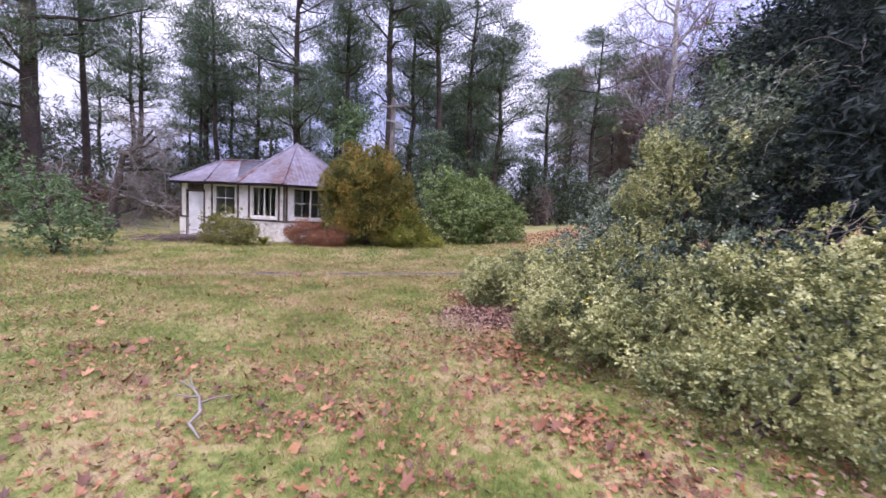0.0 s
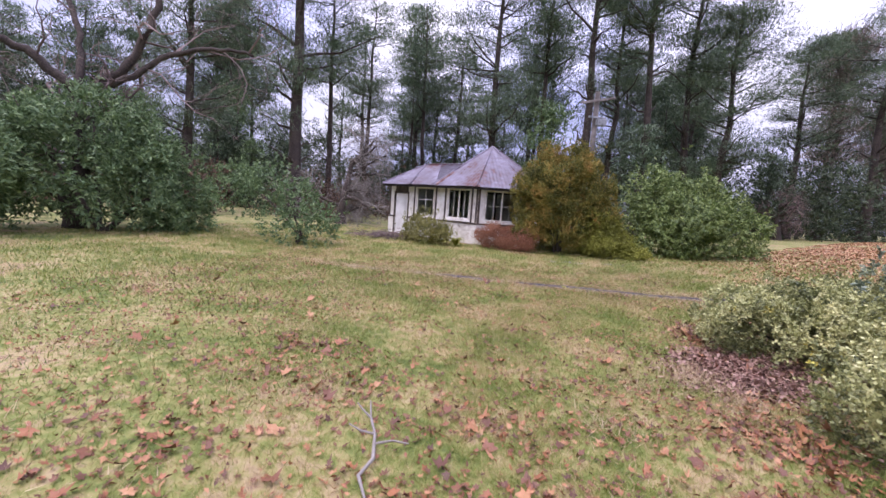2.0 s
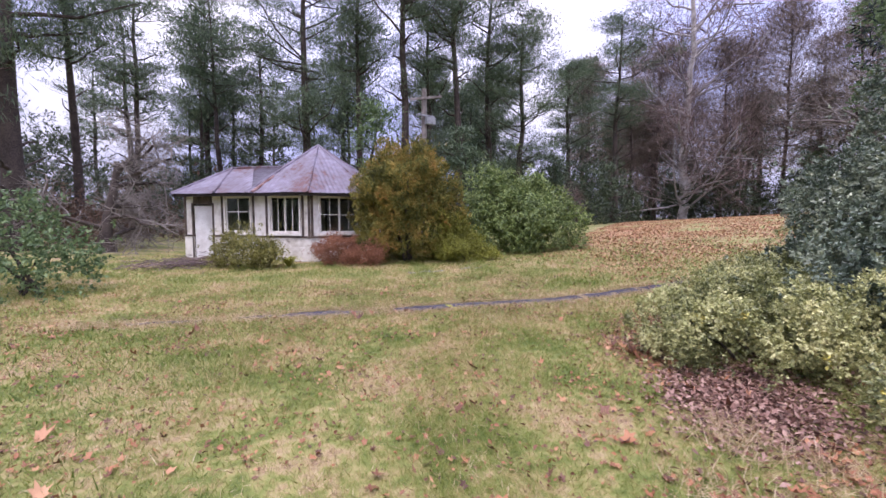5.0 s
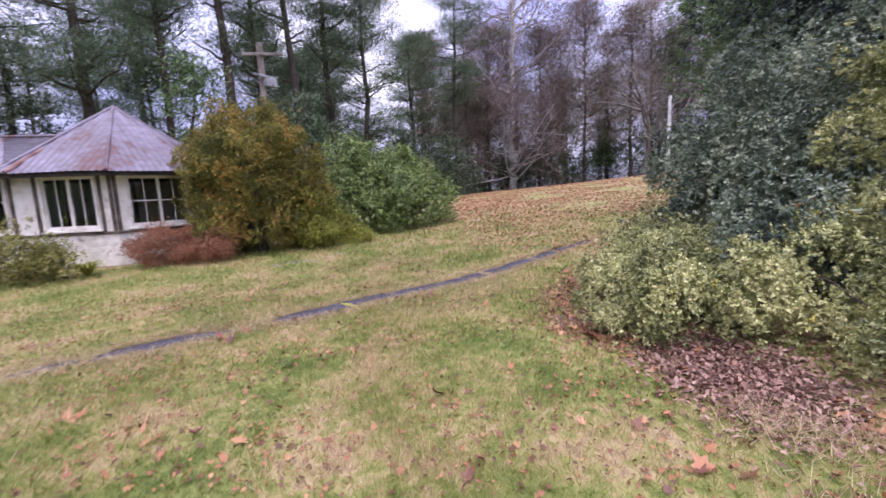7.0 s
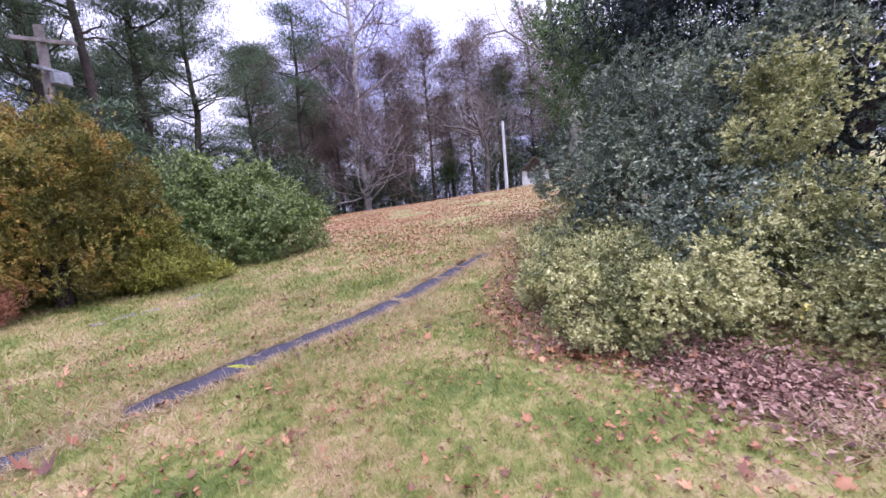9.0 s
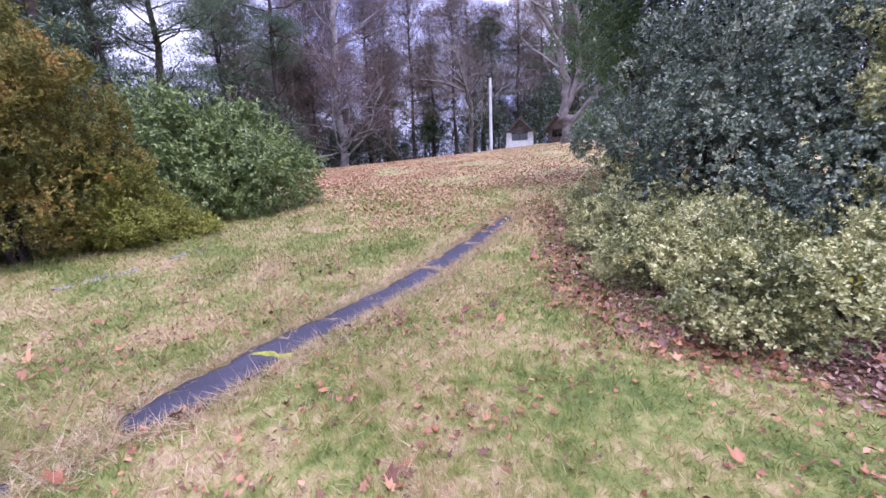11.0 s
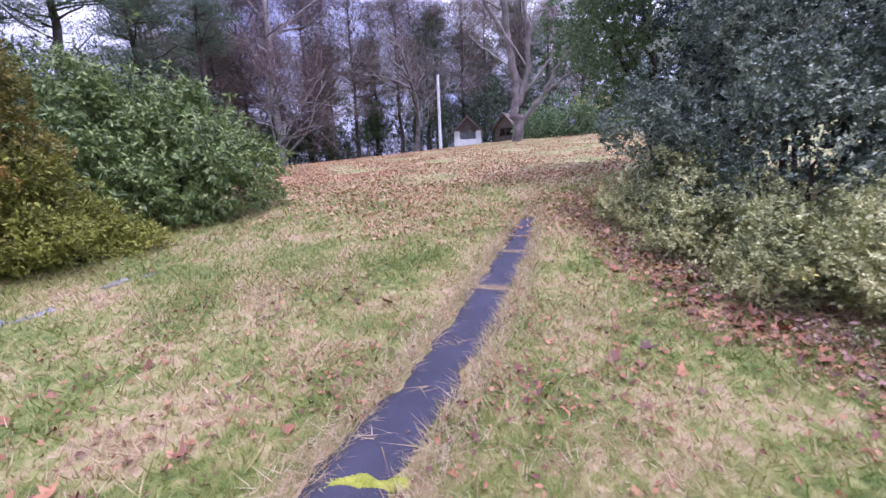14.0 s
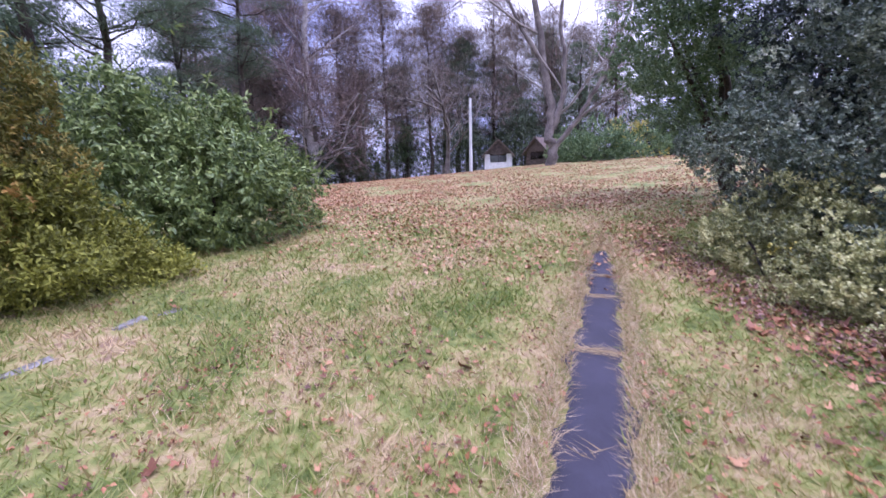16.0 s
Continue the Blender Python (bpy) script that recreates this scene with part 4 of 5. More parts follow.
        put(name, me, "roof", root, smooth=True)

    def cap(p, q, rad=0.045, mat="roof"):
        t = Tubes(8)
        k = np.linspace(0, 1, 8)[:, None]
        t.add(np.array(p)[None] * (1 - k) + np.array(q)[None] * k + np.array([[0, 0, 0.03]]), np.full(8, rad))
        me = t.mesh("ridge_cap")
        me.transform(back)
        put("ridge_cap", me, mat, root, smooth=True)

    apex = Vector((centre[0], centre[1], apex_z))
    eaves = [polar(centre, er, -95 + 45 * k) for k in range(8)]
    for k in range(8):
        a, b = eaves[(k + 1) % 8], eaves[k]
        sheet(a, b, [apex])
        cap(Vector((eaves[k].x, eaves[k].y, eave_z)), apex, 0.04)
    c2 = eaves[0]
    far_end = c2 + u * 5.3
    far_back = far_end + v * 4.3
    r1 = far_end - u * 0.75 + v * 2.15
    r1.z = 3.5
    r2 = r1 - u * 3.3
    start = c2 + u * 2.05
    sheet(start, far_end, [r2.lerp(r1, 0.7), r1])
    sheet(far_end, far_back, [r1])
    sheet(far_back, far_back - u * 3.4, [r1, r2.lerp(r1, 0.7)])
    for a, k in ((start, 0), (far_back - u * 3.4, 0)):
        bm = bmesh.new()
        bm.faces.new([bm.verts.new(p) for p in (Vector((a.x, a.y, eave_z + 0.015)), r2.lerp(r1, 0.7) + Vector((0, 0, 0.015)), r2 + Vector((0, 0, 0.015)))])
        bmesh.ops.solidify(bm, geom=bm.faces[:], thickness=0.02)
        hpart("roof", bm, "roof")
    cap(r1, r2, 0.045)
    cap(Vector((far_end.x, far_end.y, eave_z)), r1, 0.04)
    mid = far_end - u * 1.75
    cap(Vector((mid.x, mid.y, eave_z + 0.02)), r1, 0.04)
    cap(Vector((start.x, start.y, eave_z)), Vector((start.x, start.y, eave_z)).lerp(apex, 0.3), 0.055, "rust")
    # gutter boards and soffit
    edge = [eaves[1], eaves[0], far_end, far_back] + [eaves[5], eaves[4], eaves[3], eaves[2]]
    ring_e = edge + [edge[0]]
    for a, b in zip(ring_e, ring_e[1:]):
        mm, length = frame_of(a, b)
        piece("fascia", mm, (0.0, length, -0.09, -0.05, eave_z - floor_z - 0.09, eave_z - floor_z + 0.005), "rot")
    bm = bmesh.new()
    bm.faces.new([bm.verts.new((p.x + (centre[0] - p.x) * 0.03, p.y + (centre[1] - p.y) * 0.03, eave_z - 0.03)) for p in edge])
    bmesh.ops.solidify(bm, geom=bm.faces[:], thickness=0.02)
    hpart("soffit", bm, "oldwood")


build_house()


# ---- power pole, lamp post, fence and sheds ----
def upright(name, x, y, tall, r0, r1, mat, label, category):
    root = new(name)
    root.location = (x, y, on_ground(x, y))
    tagged(root, label, category)
    t = Tubes(10)
    k = np.linspace(0, 1, 7)
    t.add(np.column_stack([0 * k, 0 * k, -0.3 + k * (tall + 0.3)]), r0 + (r1 - r0) * k)
    put("shaft", t.mesh("shaft"), mat, root, smooth=True)
    boxed("cap", (-r1 * 0.9, r1 * 0.9, -r1 * 0.9, r1 * 0.9, tall - 0.02, tall + 0.02), mat, root, bevel=0.01)
    return root


pole = upright("power_pole", 2.94, 21.0, 7.1, 0.15, 0.11, "pole", "weathered wooden power pole behind the golden cypress", "power pole")
tilt = Matrix.Rotation(radians(20), 4, "Z")
slant = tilt @ Matrix.Translation((0, 0, 6.7)) @ Matrix.Rotation(radians(-13), 4, "Y")
boxed("crossarm", (-0.85, 0.85, -0.19, -0.11, -0.05, 0.05), "pole", pole, slant, 0.01)
boxed("crossarm", (-0.42, 0.46, -0.17, -0.10, 5.9, 5.98), "metal", pole, tilt, 0.01)
boxed("fuse_box", (-0.05, 0.42, -0.32, -0.12, 5.56, 5.86), "metal", pole, tilt, 0.02)
for s in (-0.75, 0.75):
    boxed("insulator", (s - 0.03, s + 0.03, -0.18, -0.12, 0.05, 0.16), "metal", pole, slant, 0.015)

post = upright("lamp_post", 46.3, 26.4, 8.2, 0.2, 0.15, "post", "tall pale grey pole standing in the paddock", "pole")
boxed("crossarm", (-0.8, 0.8, -0.22, -0.14, 7.2, 7.32), "metal", post, Matrix.Rotation(radians(60), 4, "Z"), 0.01)
boxed("lamp_head", (-0.3, 0.3, -0.34, -0.16, 6.2, 6.6), "metal", post, Matrix.Rotation(radians(20), 4, "Z"), 0.04)


def build_fence():
    root = new("wire_fence")
    a, b = Vector((45.5, 54, 0)), Vector((56.5, 27.5, 0))
    root.location = (a.x, a.y, on_ground(a.x, a.y))
    tagged(root, "thin wire fence with grey posts at the back of the paddock", "fence")
    tops = []
    for k in range(10):
        p = a.lerp(b, k / 9)
        z = on_ground(p.x, p.y)
        boxed("post", (p.x - a.x - 0.06, p.x - a.x + 0.06, p.y - a.y - 0.06, p.y - a.y + 0.06, z - root.location.z - 0.1, z - root.location.z + 1.25), "pole", root, None, 0.01)
        tops.append((p.x - a.x, p.y - a.y, z - root.location.z))
    for h in (0.4, 0.8, 1.15):
        t = Tubes(4)
        t.add(np.array(tops) + np.array([0, 0, h]), np.full(10, 0.012))
        put("wire", t.mesh("wire"), "metal", root)


build_fence()


def build_shed(x, y, turn, wide, deep, wall_h, ridge_h, label, wall="paint"):
    root = new("shed")
    root.matrix_basis = pose(x, y, on_ground(x, y), 0, 0, turn)
    tagged(root, label, "shed")
    w, d = wide / 2, deep / 2
    boxed("back_wall", (-w, w, d - 0.1, d, -0.3, wall_h), wall, root)
    for s in (-1, 1):
        boxed("side_wall", (s * w - 0.05, s * w + 0.05, -d, d - 0.1, -0.3, wall_h), wall, root)
    boxed("front_wall", (-w + 0.05, -1.05, -d, -d + 0.1, -0.3, wall_h), wall, root)
    boxed("front_wall", (1.05, w - 0.05, -d, -d + 0.1, -0.3, wall_h), wall, root)
    boxed("front_wall", (-1.05, 1.05, -d, -d + 0.1, -0.3, 0.7), wall, root)
    win = part("window", box(box(bmesh.new(), -1.05, 1.05, -d + 0.02, -d + 0.08, wall_h - 0.08, wall_h), -0.03, 0.03, -d + 0.02, -d + 0.08, 0.7, wall_h - 0.08), "oldwood", root)
    for s in (-1, 1):
        boxed("pane", (s * 0.54 - 0.51, s * 0.54 + 0.51, -d + 0.04, -d + 0.05, 0.7, wall_h - 0.08), "glass", win).visible_shadow = False
    for yy in (-d, d):
        bm = bmesh.new()
        for dy in (-0.06, 0.06):
            bm.faces.new([bm.verts.new(p) for p in ((-w, yy + dy, wall_h), (w, yy + dy, wall_h), (0, yy + dy, ridge_h))])
        bmesh.ops.convex_hull(bm, input=bm.verts)
        part("gable", bm, "shingle", root)
    slope = math.atan2(ridge_h - wall_h, w)
    run = math.hypot(w, ridge_h - wall_h) + 0.55
    for s in (-1, 1):
        t = Matrix.Translation((0, 0, ridge_h + 0.05)) @ Matrix.Rotation(s * slope, 4, "Y")
        boxed("roof", (0.02 if s > 0 else -run, run if s > 0 else -0.02, -d - 0.45, d + 0.45, -0.04, 0.04), "shingle", root, t)
        boxed("bargeboard", (0.02 if s > 0 else -run, run if s > 0 else -0.02, -d - 0.5, -d - 0.455, -0.12, 0.06), "oldwood", root, t)
    return root


build_shed(54.2, 25.4, -73, 3.4, 3.4, 1.75, 3.5, "little white shed with a dark shingled gable by the wood", "post")
build_shed(56.0, 19.3, -120, 3.6, 4.0, 1.7, 3.4, "brown gabled shed behind the forked tree", "oldwood")


# ---- shrubs at the far end of the paddock ----
shrub("green_thicket", (51, 13.6), [(49.5, 15.0, 4.0, 2.2, 2.2, 1.7), (51, 12.5, 4.4, 2.6, 2.4, 2.2), (52.5, 16.5, 4.2, 2.0, 2.0, 1.8), (51, 9.5, 4.4, 2.6, 2.6, 2.4)],
      "needle_pale", "bright green rounded thicket beyond the forked tree", "shrub", 1900, 0.30, 0.14, seed=91, shoot=8, radius=0.12)
shrub("wattle_shrub", (55, 10.5), [(54.5, 11.5, 5.6, 2.0, 2.0, 1.6), (55, 8.5, 5.4, 2.4, 2.2, 1.9)],
      "yellow", "yellow-flowered wattle shrub at the paddock's end", "shrub", 360, 0.22, 0.12, seed=92, shoot=7, radius=0.1)


# ---- ground cover: grass, straw, fallen leaves ----
def on_path(x, y):
    return np.abs(y - path_mid(x)) < path_half(x) - 0.015


WAY = np.array([(0, -0.3), (0, 1.0), (-0.4, 2.0), (-1.2, 3.6), (-1.3, 5.2), (-1.2, 6.4), (-0.9, 7.6), (-0.5, 8.5), (0.2, 9.7), (0.4, 10.0)])


def scatter(n, near, far, seed, arc=(-150, 75)):
    """Spots spread round the line walked, thinning out with distance."""
    r = np.random.default_rng(seed)
    i = r.random(n) * (len(WAY) - 1)
    k = i.astype(int)
    c = WAY[k] + (WAY[np.minimum(k + 1, len(WAY) - 1)] - WAY[k]) * (i - k)[:, None]
    d = near * (far / near) ** r.random(n)
    a = np.radians(r.uniform(*arc, n))
    x, y = c[:, 0] - np.sin(a) * d, c[:, 1] + np.cos(a) * d
    return x, y, d, r


def build_grass():
    x, y, d, r = scatter(620000, 0.9, 15, 301)
    ok = ~on_path(x, y) & ((x + 1.5) ** 2 / 9 + (y - 19.3) ** 2 / 5 > 1)
    x, y, d = x[ok], y[ok], d[ok]
    n = len(x)
    tuft = 0.5 + 0.5 * np.sin(x * 6.1 + 2 * np.sin(y * 4.3)) * np.sin(y * 5.3 + 2 * np.sin(x * 3.7))
    way = np.column_stack([r.normal(size=n) * 0.75, r.normal(size=n) * 0.75, 0.45 + 0.6 * r.random(n)])
    long = (0.028 + 0.045 * r.random(n) + 0.03 * tuft) * np.clip(d / 5, 1, 1.7)
    me = mesh_of("lawn_grass", *leaves(np.column_stack([x, y, height(x, y) - 0.004]), way, long, 0.0036 * np.clip(d / 2.2, 1, 5), sides=1, r=r))
    tagged(put("lawn_grass", me, "grass"), "short matted lawn grass, green mixed with straw", "grass", kind="stuff")


def build_lush_shaded_grass():
    """Thicker green grass in patches, mostly west; its darker colour also paints the trees' shade."""
    x, y, d, r = scatter(230000, 0.9, 14, 305)
    patch = np.sin(x * 1.7 + 1.5 * np.sin(y * 1.1)) + np.sin(y * 2.1 + 1.4 * np.sin(x * 1.3 + 1)) + r.normal(size=len(x)) * 0.5
    shade_green = np.clip((-0.9 - x) / 3.0, 0, 1) * (y < 10) + 0.9 * np.exp(-((x - 2.9) / 0.8) ** 2 - ((y - 8.1) / 0.55) ** 2) + 0.35 * ((y > 10.9) & (x > 2))
    ok = (patch > 1.0 - 2.6 * shade_green) & (shade_green > 0.08) & ~on_path(x, y) & (y < 16)
    x, y, d = x[ok], y[ok], d[ok]
    n = len(x)
    way = np.column_stack([r.normal(size=n) * 0.7, r.normal(size=n) * 0.7, 0.5 + 0.6 * r.random(n)])
    long = (0.045 + 0.05 * r.random(n)) * np.clip(d / 5, 1, 1.5)
    me = mesh_of("lush_grass", *leaves(np.column_stack([x, y, height(x, y) - 0.004]), way, long, 0.0042 * np.clip(d / 2.2, 1, 5), sides=1, r=r))
    tagged(put("lush_grass", me, "lush_shade"), "patches of lush green grass, coloured darker for tree shade", "grass", kind="stuff")


def build_straw():
    r = np.random.default_rng(302)
    xs, ys, ws, ls = [], [], [], []
    n = 26000
    x = r.uniform(-5, 9, n)
    side = np.where(r.random(n) < 0.5, 1, -1)
    y = path_mid(x) + side * (np.maximum(path_half(x), 0.03) + np.abs(r.normal(size=n)) * 0.13)
    out = np.column_stack([r.normal(size=n) * 0.7, -side * (0.0 + 0.3 * r.random(n)) + r.normal(size=n) * 0.45, 0.06 + 0.4 * r.random(n)])
    xs.append(x), ys.append(y), ws.append(out), ls.append(0.06 + 0.13 * r.random(n))
    # blades that lie right across the strip
    for cx, m in ((3.95, 190), (5.35, 130), (2.55, 16), (1.9, 12), (1.35, 16), (6.2, 110)):
        x = cx + r.normal(size=m) * 0.035
        y = path_mid(x) + r.uniform(-0.26, 0.26, m)
        xs.append(x), ys.append(y)
        ws.append(np.column_stack([r.normal(size=m) * 0.5, np.where(r.random(m) < 0.5, 1, -1) + r.normal(size=m) * 0.3, 0.02 + 0.14 * r.random(m)]))
        ls.append(0.06 + 0.16 * r.random(m))
    tufts = [(1.75, 5.05, 500, 0.20), (2.0, 4.6, 300, 0.17), (1.1, 4.7, 260, 0.15), (0.7, 3.9, 260, 0.13)]
    for k in range(190):
        a = r.uniform(-6, 6), r.uniform(2.2, 14)
        tufts.append((a[0], a[1], int(r.uniform(40, 120)), r.uniform(0.06, 0.11)))
    for k in range(60):
        tufts.append((r.uniform(-0.8, 4), r.uniform(8.0, 13), int(r.uniform(60, 160)), r.uniform(0.06, 0.12)))
    for tx, ty, m, tall in tufts:
        if abs(ty - float(path_mid(tx))) < 0.5 and tx > -0.5:
            continue
        x, y = tx + r.normal(size=m) * 0.16, ty + r.normal(size=m) * 0.16
        xs.append(x), ys.append(y)
        ws.append(np.column_stack([r.normal(size=m) * 0.8, r.normal(size=m) * 0.8, 0.25 + 0.8 * r.random(m)]))
        ls.append(tall * r.uniform(0.6, 1.2, m))
    x, y = np.concatenate(xs), np.concatenate(ys)
    me = mesh_of("dry_grass", *leaves(np.column_stack([x, y, height(x, y) + np.where(on_path(x, y), 0.022, 0.006)]), np.concatenate(ws), np.concatenate(ls), 0.0055, sides=1, r=r))
    tagged(put("dry_grass", me, "straw"), "pale dry grass tufts fringing the asphalt path", "grass", kind="stuff")


def lobed(x, y, size, r, z=0.012):
    """Curled dead leaves with five lobes each."""
    n = len(x)
    ang = np.linspace(0, 2 * math.pi, 12, endpoint=False)
    shape = np.array([1.25, 0.62, 0.95, 0.5, 0.85, 0.42, 0.5, 0.42, 0.85, 0.5, 0.95, 0.62])
    turn = r.random(n) * 2 * math.pi
    rad = shape[None] * size[:, None] * r.uniform(0.85, 1.15, (n, 12))
    px, py = rad * np.cos(ang), rad * np.sin(ang) * 0.85
    curl = r.uniform(-0.3, 1.1, n)[:, None]
    pz = curl * (px ** 2 * r.uniform(0.2, 1, (n, 1)) + py ** 2) / size[:, None] + r.normal(size=(n, 12)) * 0.08 * size[:, None]
    loc = np.concatenate([np.stack([px, py, pz], -1), np.zeros((n, 1, 3))], 1)
    tx, ty = r.normal(size=n) * 0.35, r.normal(size=n) * 0.35
    loc[..., 2] += loc[..., 0] * tx[:, None] + loc[..., 1] * ty[:, None]
    c, s = np.cos(turn)[:, None], np.sin(turn)[:, None]
    wx, wy = loc[..., 0] * c - loc[..., 1] * s, loc[..., 0] * s + loc[..., 1] * c
    v = np.stack([x[:, None] + wx, y[:, None] + wy, height(x, y)[:, None] + z + size[:, None] * 0.28 + loc[..., 2]], -1)
    f = np.stack([np.full(12, 12), np.arange(12), (np.arange(12) + 1) % 12], -1)
    return v.reshape(-1, 3), (np.arange(n)[:, None, None] * 13 + f[None]).reshape(-1, 3)


def build_leaves():
    r = np.random.default_rng(303)
    px, py = [], []

    def cluster(cx, cy, n, sx, sy):
        px.append(cx + r.normal(size=n) * sx)
        py.append(cy + r.normal(size=n) * sy)
    for k in range(420):
        cluster(r.uniform(-7, 4.5), r.uniform(0.8, 12.5), int(r.uniform(3, 26)), 0.3, 0.16)
    for k in range(120):
        cluster(r.uniform(-2.6, 2.2), r.uniform(1.0, 4.8), int(r.uniform(10, 34)), 0.28, 0.13)
    line = [(2.1, 1.0), (2.05, 2.5), (2.1, 4.2), (2.4, 6.6), (2.9, 7.6), (4.0, 8.3), (5.6, 8.75), (7.6, 9.3), (9.8, 9.7)]
    for (ax, ay), (bx, by) in zip(line, line[1:]):
        for k in range(16 if ax < 2.5 else 26):
            t = r.random()
            cluster(ax + (bx - ax) * t, ay + (by - ay) * t, int(r.uniform(12, 40)), 0.22, 0.22)
    for k in range(70):
        cluster(r.uniform(5, 13), r.uniform(8.6, 17), int(r.uniform(6, 24)), 0.4, 0.35)
    for k in range(14):
        cluster(r.uniform(2.6, 5), r.uniform(14.2, 15.6), int(r.uniform(3, 12)), 0.3, 0.15)
    x, y = np.concatenate(px), np.concatenate(py)
    size = r.uniform(0.016, 0.038, len(x)) * np.where(r.random(len(x)) < 0.05, 2.0, 1)
    bare = on_path(x, y) & (r.random(len(x)) < 0.93)
    me = mesh_of("fallen_leaves", *lobed(x[~bare], y[~bare], size[~bare], r))
    tagged(put("fallen_leaves", me, "leaf"), "curled brown and russet fallen leaves on the lawn", "leaves", kind="stuff")
    # broken bits of leaf between the blades
    bx, by = [], []
    for k in range(560):
        m = int(r.uniform(8, 40))
        bx.append(r.uniform(-7, 5) + r.normal(size=m) * 0.28)
        by.append(r.uniform(0.6, 13.5) + r.normal(size=m) * 0.14)
    x, y = np.concatenate(bx), np.concatenate(by)
    off = ~on_path(x, y)
    x, y = x[off], y[off]
    n = len(x)
    way = np.column_stack([r.normal(size=n), r.normal(size=n), r.normal(size=n) * 0.4 + 0.2])
    me = mesh_of("leaf_scraps", *leaves(np.column_stack([x, y, height(x, y) + 0.012 + 0.03 * r.random(n)]), way, 0.02 + 0.035 * r.random(n), 0.012 + 0.02 * r.random(n), 0.3, 2, r))
    tagged(put("leaf_scraps", me, "leaf"), "small broken scraps of brown leaf in the lawn", "leaves", kind="stuff")
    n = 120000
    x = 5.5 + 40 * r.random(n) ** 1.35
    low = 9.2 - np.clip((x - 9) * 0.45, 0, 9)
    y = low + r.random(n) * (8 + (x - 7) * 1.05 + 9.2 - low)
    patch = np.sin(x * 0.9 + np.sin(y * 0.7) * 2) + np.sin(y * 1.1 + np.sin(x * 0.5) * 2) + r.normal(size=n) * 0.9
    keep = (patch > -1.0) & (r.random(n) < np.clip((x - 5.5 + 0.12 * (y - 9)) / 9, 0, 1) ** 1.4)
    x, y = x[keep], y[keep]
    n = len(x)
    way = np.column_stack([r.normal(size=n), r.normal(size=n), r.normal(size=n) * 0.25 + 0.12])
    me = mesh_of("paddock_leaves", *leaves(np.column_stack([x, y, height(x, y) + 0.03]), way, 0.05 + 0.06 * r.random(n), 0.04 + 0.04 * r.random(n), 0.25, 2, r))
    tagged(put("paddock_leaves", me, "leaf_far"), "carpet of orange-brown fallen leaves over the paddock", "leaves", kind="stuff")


def build_litter():
    r = np.random.default_rng(304)
    n = 6500
    x, y = 2.45 + r.normal(size=n) * 0.36, 5.5 + r.normal(size=n) * 0.34
    y += (x - 2.2) * 0.35
    x2 = np.concatenate([r.uniform(2.5, 4.2, 2600), r.uniform(3.0, 8.5, 2600)])
    y2 = np.concatenate([r.uniform(1.2, 7.6, 2600), 7.3 + (x2[2600:] - 3) * 0.42 + r.normal(size=2600) * 0.3])
    x, y = np.concatenate([x, x2]), np.concatenate([y, y2])
    n = len(x)
    way = np.column_stack([r.normal(size=n), r.normal(size=n), r.normal(size=n) * 0.25 + 0.15])
    me = mesh_of("leaf_litter", *leaves(np.column_stack([x, y, height(x, y) + 0.012 + 0.03 * r.random(n)]), way, 0.03 + 0.05 * r.random(n), 0.016 + 0.026 * r.random(n), 0.3, 2, r))
    tagged(put("leaf_litter", me, "litter"), "damp dark purple-brown leaf litter under the hedge", "leaves", kind="stuff")


build_grass()
build_lush_shaded_grass()
build_straw()
build_leaves()
build_litter()


# ---- small things on the ground ----
def build_stick():
    root = new("fallen_branch")
    root.location = (-0.85, 3.05, on_ground(-0.85, 3.05) + 0.03)
    tagged(root, "pale lichen-covered fallen branch lying on the lawn", "branch")
    t = Tubes(6)
    t.add([(-0.2, 0.5, 0.05), (-0.12, 0.3, 0.03), (-0.02, 0.1, 0.04), (0.05, -0.12, 0.02), (0.03, -0.3, 0.03), (0.14, -0.46, 0.0)], [0.004, 0.008, 0.010, 0.013, 0.011, 0.007])
    put("stem", t.mesh("stem"), "twig_pale", root, smooth=True)
    for pts in ([(0.02, 0.0, 0.04), (0.12, 0.03, 0.06), (0.24, -0.02, 0.09)], [(-0.02, 0.1, 0.04), (-0.1, 0.06, 0.07), (-0.2, 0.1, 0.08)], [(-0.12, 0.3, 0.03), (-0.2, 0.33, 0.07), (-0.27, 0.42, 0.06)]):
        t = Tubes(5)
        t.add(pts, [0.009, 0.007, 0.004])
        put("side_shoot", t.mesh("side_shoot"), "twig_pale", root, smooth=True)


def build_moss():
    r = np.random.default_rng(306)
    nx, ny = 9, 30
    gx, gy = np.meshgrid(np.linspace(-1, 1, nx), np.linspace(-1, 1, ny), indexing="ij")
    x = 1.075 + gx * (0.038 + 0.012 * np.sin(gy * 7)) - 0.05 * gy + 0.012 * np.sin(gy * 5)
    y = 10.09 + gy * 0.2
    z = height(x, y) + 0.012 + 0.022 * (1 - gx ** 2) * (1 - gy ** 4) + r.normal(size=gx.shape) * 0.004
    i = (np.arange(nx - 1)[:, None] * ny + np.arange(ny - 1)[None]).ravel()
    me = mesh_of("moss_strip", np.stack([x, y, z], -1).reshape(-1, 3), np.stack([i, i + ny, i + ny + 1, i + 1], -1))
    tagged(put("moss_strip", me, "moss", smooth=True), "bright yellow-green moss strip across the asphalt path", "moss")


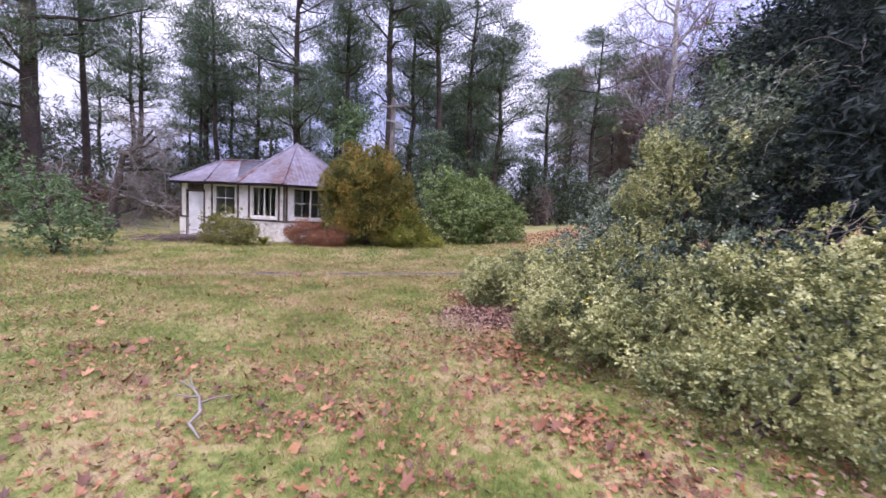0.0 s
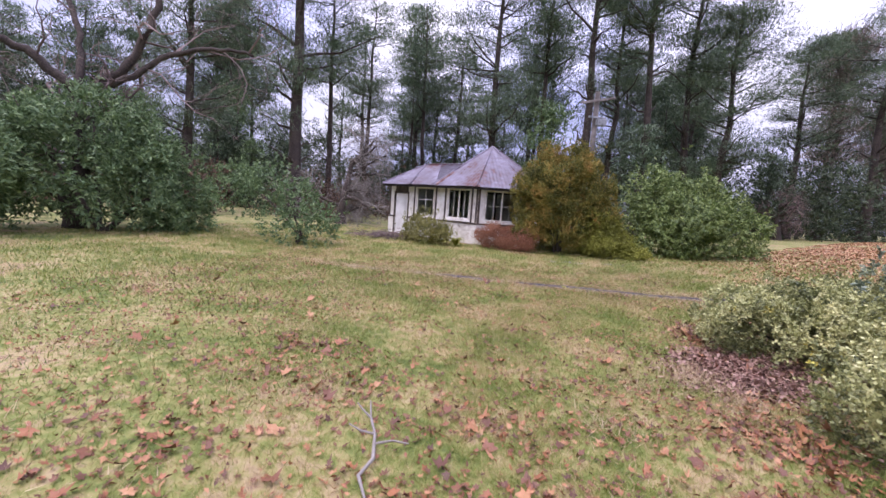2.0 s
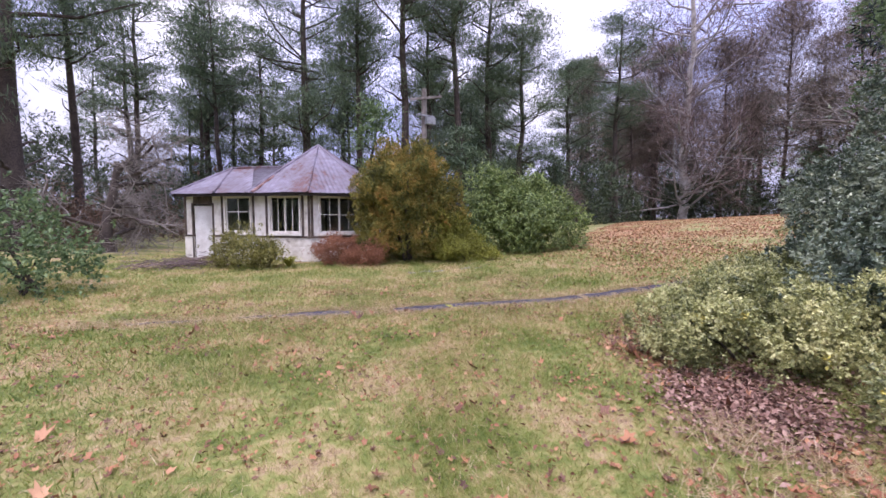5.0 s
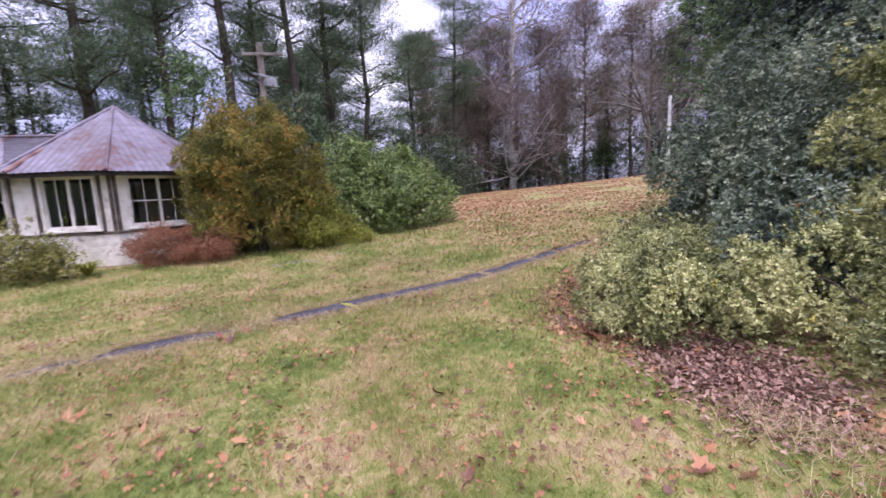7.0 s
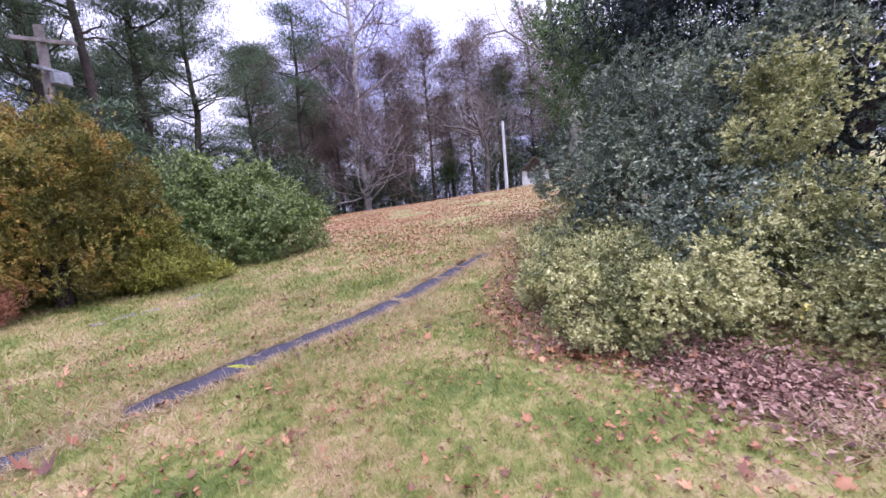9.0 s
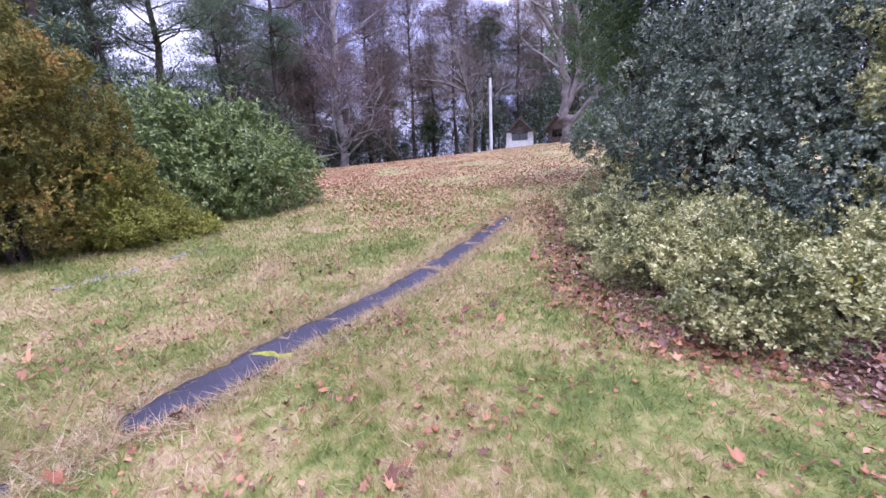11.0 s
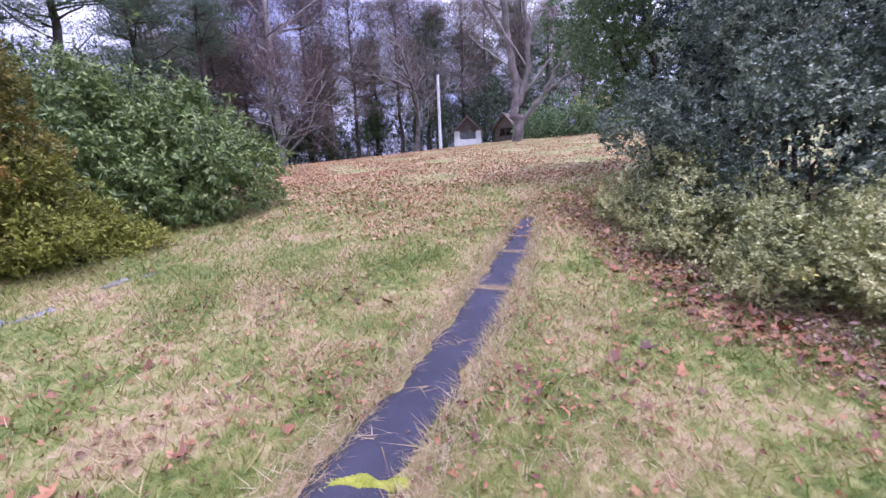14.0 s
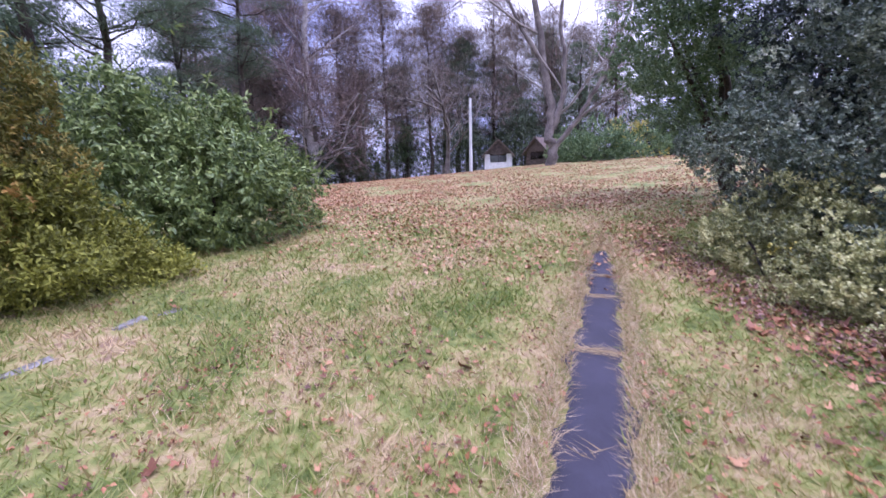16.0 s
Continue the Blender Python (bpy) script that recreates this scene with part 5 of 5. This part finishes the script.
def build_stones():
    r = np.random.default_rng(307)
    spots = [(1.2, 14.42), (1.56, 14.46), (1.92, 14.42), (2.85, 14.72), (3.2, 14.7)]
    for k, (x, y) in enumerate(spots):
        bm = box(bmesh.new(), -0.17, 0.17, -0.06, 0.06, -0.08, 0.012, None, 0.012)
        for v in bm.verts:
            v.co += Vector(r.normal(size=3) * 0.012)
        ob = part("edging_stone", bm, "stone")
        ob.matrix_basis = pose(x, y, on_ground(x, y), r.normal() * 3, r.normal() * 3, 10 + r.normal() * 8)
        tagged(ob, "low grey edging stone half sunk in the lawn", "stone", "edging stones")


def build_strap_plant():
    r = np.random.default_rng(308)
    root = new("strap_plant")
    root.location = (-2.35, 16.0, on_ground(-2.35, 16.0))
    tagged(root, "yellow-green strap-leaved clump at the foot of the wall", "plant")
    n = 90
    a = r.random(n) * 2 * math.pi
    k = np.linspace(0, 1, 5)
    out = 0.28 + 0.25 * r.random(n)
    x = np.cos(a)[:, None] * out[:, None] * k
    y = np.sin(a)[:, None] * out[:, None] * k
    z = (0.45 + 0.2 * r.random(n))[:, None] * (k - 0.72 * k ** 2) * 1.6
    side = np.stack([-np.sin(a), np.cos(a), 0 * a], -1)[:, None] * (0.014 * (1 - k ** 3))[None, :, None]
    c = np.stack([x, y, z], -1)
    v = np.stack([c - side, c + side], 2).reshape(n, 10, 3)
    f = np.array([[2 * i, 2 * i + 1, 2 * i + 3, 2 * i + 2] for i in range(4)])
    put("foliage", mesh_of("foliage", v.reshape(-1, 3), (np.arange(n)[:, None, None] * 10 + f[None]).reshape(-1, 4)), "lowgreen", root)


def build_brush_pile():
    r = np.random.default_rng(309)
    t = Tubes(4)
    for k in range(260):
        a = r.random() * math.pi
        x, y = -5.4 + r.normal() * 0.7, 16.9 + r.normal() * 0.4
        h = on_ground(x, y) + abs(r.normal()) * 0.12 + 0.02
        l = r.uniform(0.2, 0.75)
        d = np.array([math.cos(a), math.sin(a), r.normal() * 0.15]) * l
        t.add(np.array([x, y, h]) + d * np.linspace(-0.5, 0.5, 4)[:, None] + r.normal(size=(4, 3)) * 0.03, [0.011, 0.01, 0.008, 0.004])
    tagged(put("brush_pile", t.mesh("brush_pile"), "twig"), "heap of dead reddish-brown branches by the house", "branches", kind="stuff")


build_stick()
build_moss()
build_stones()
build_strap_plant()
build_brush_pile()
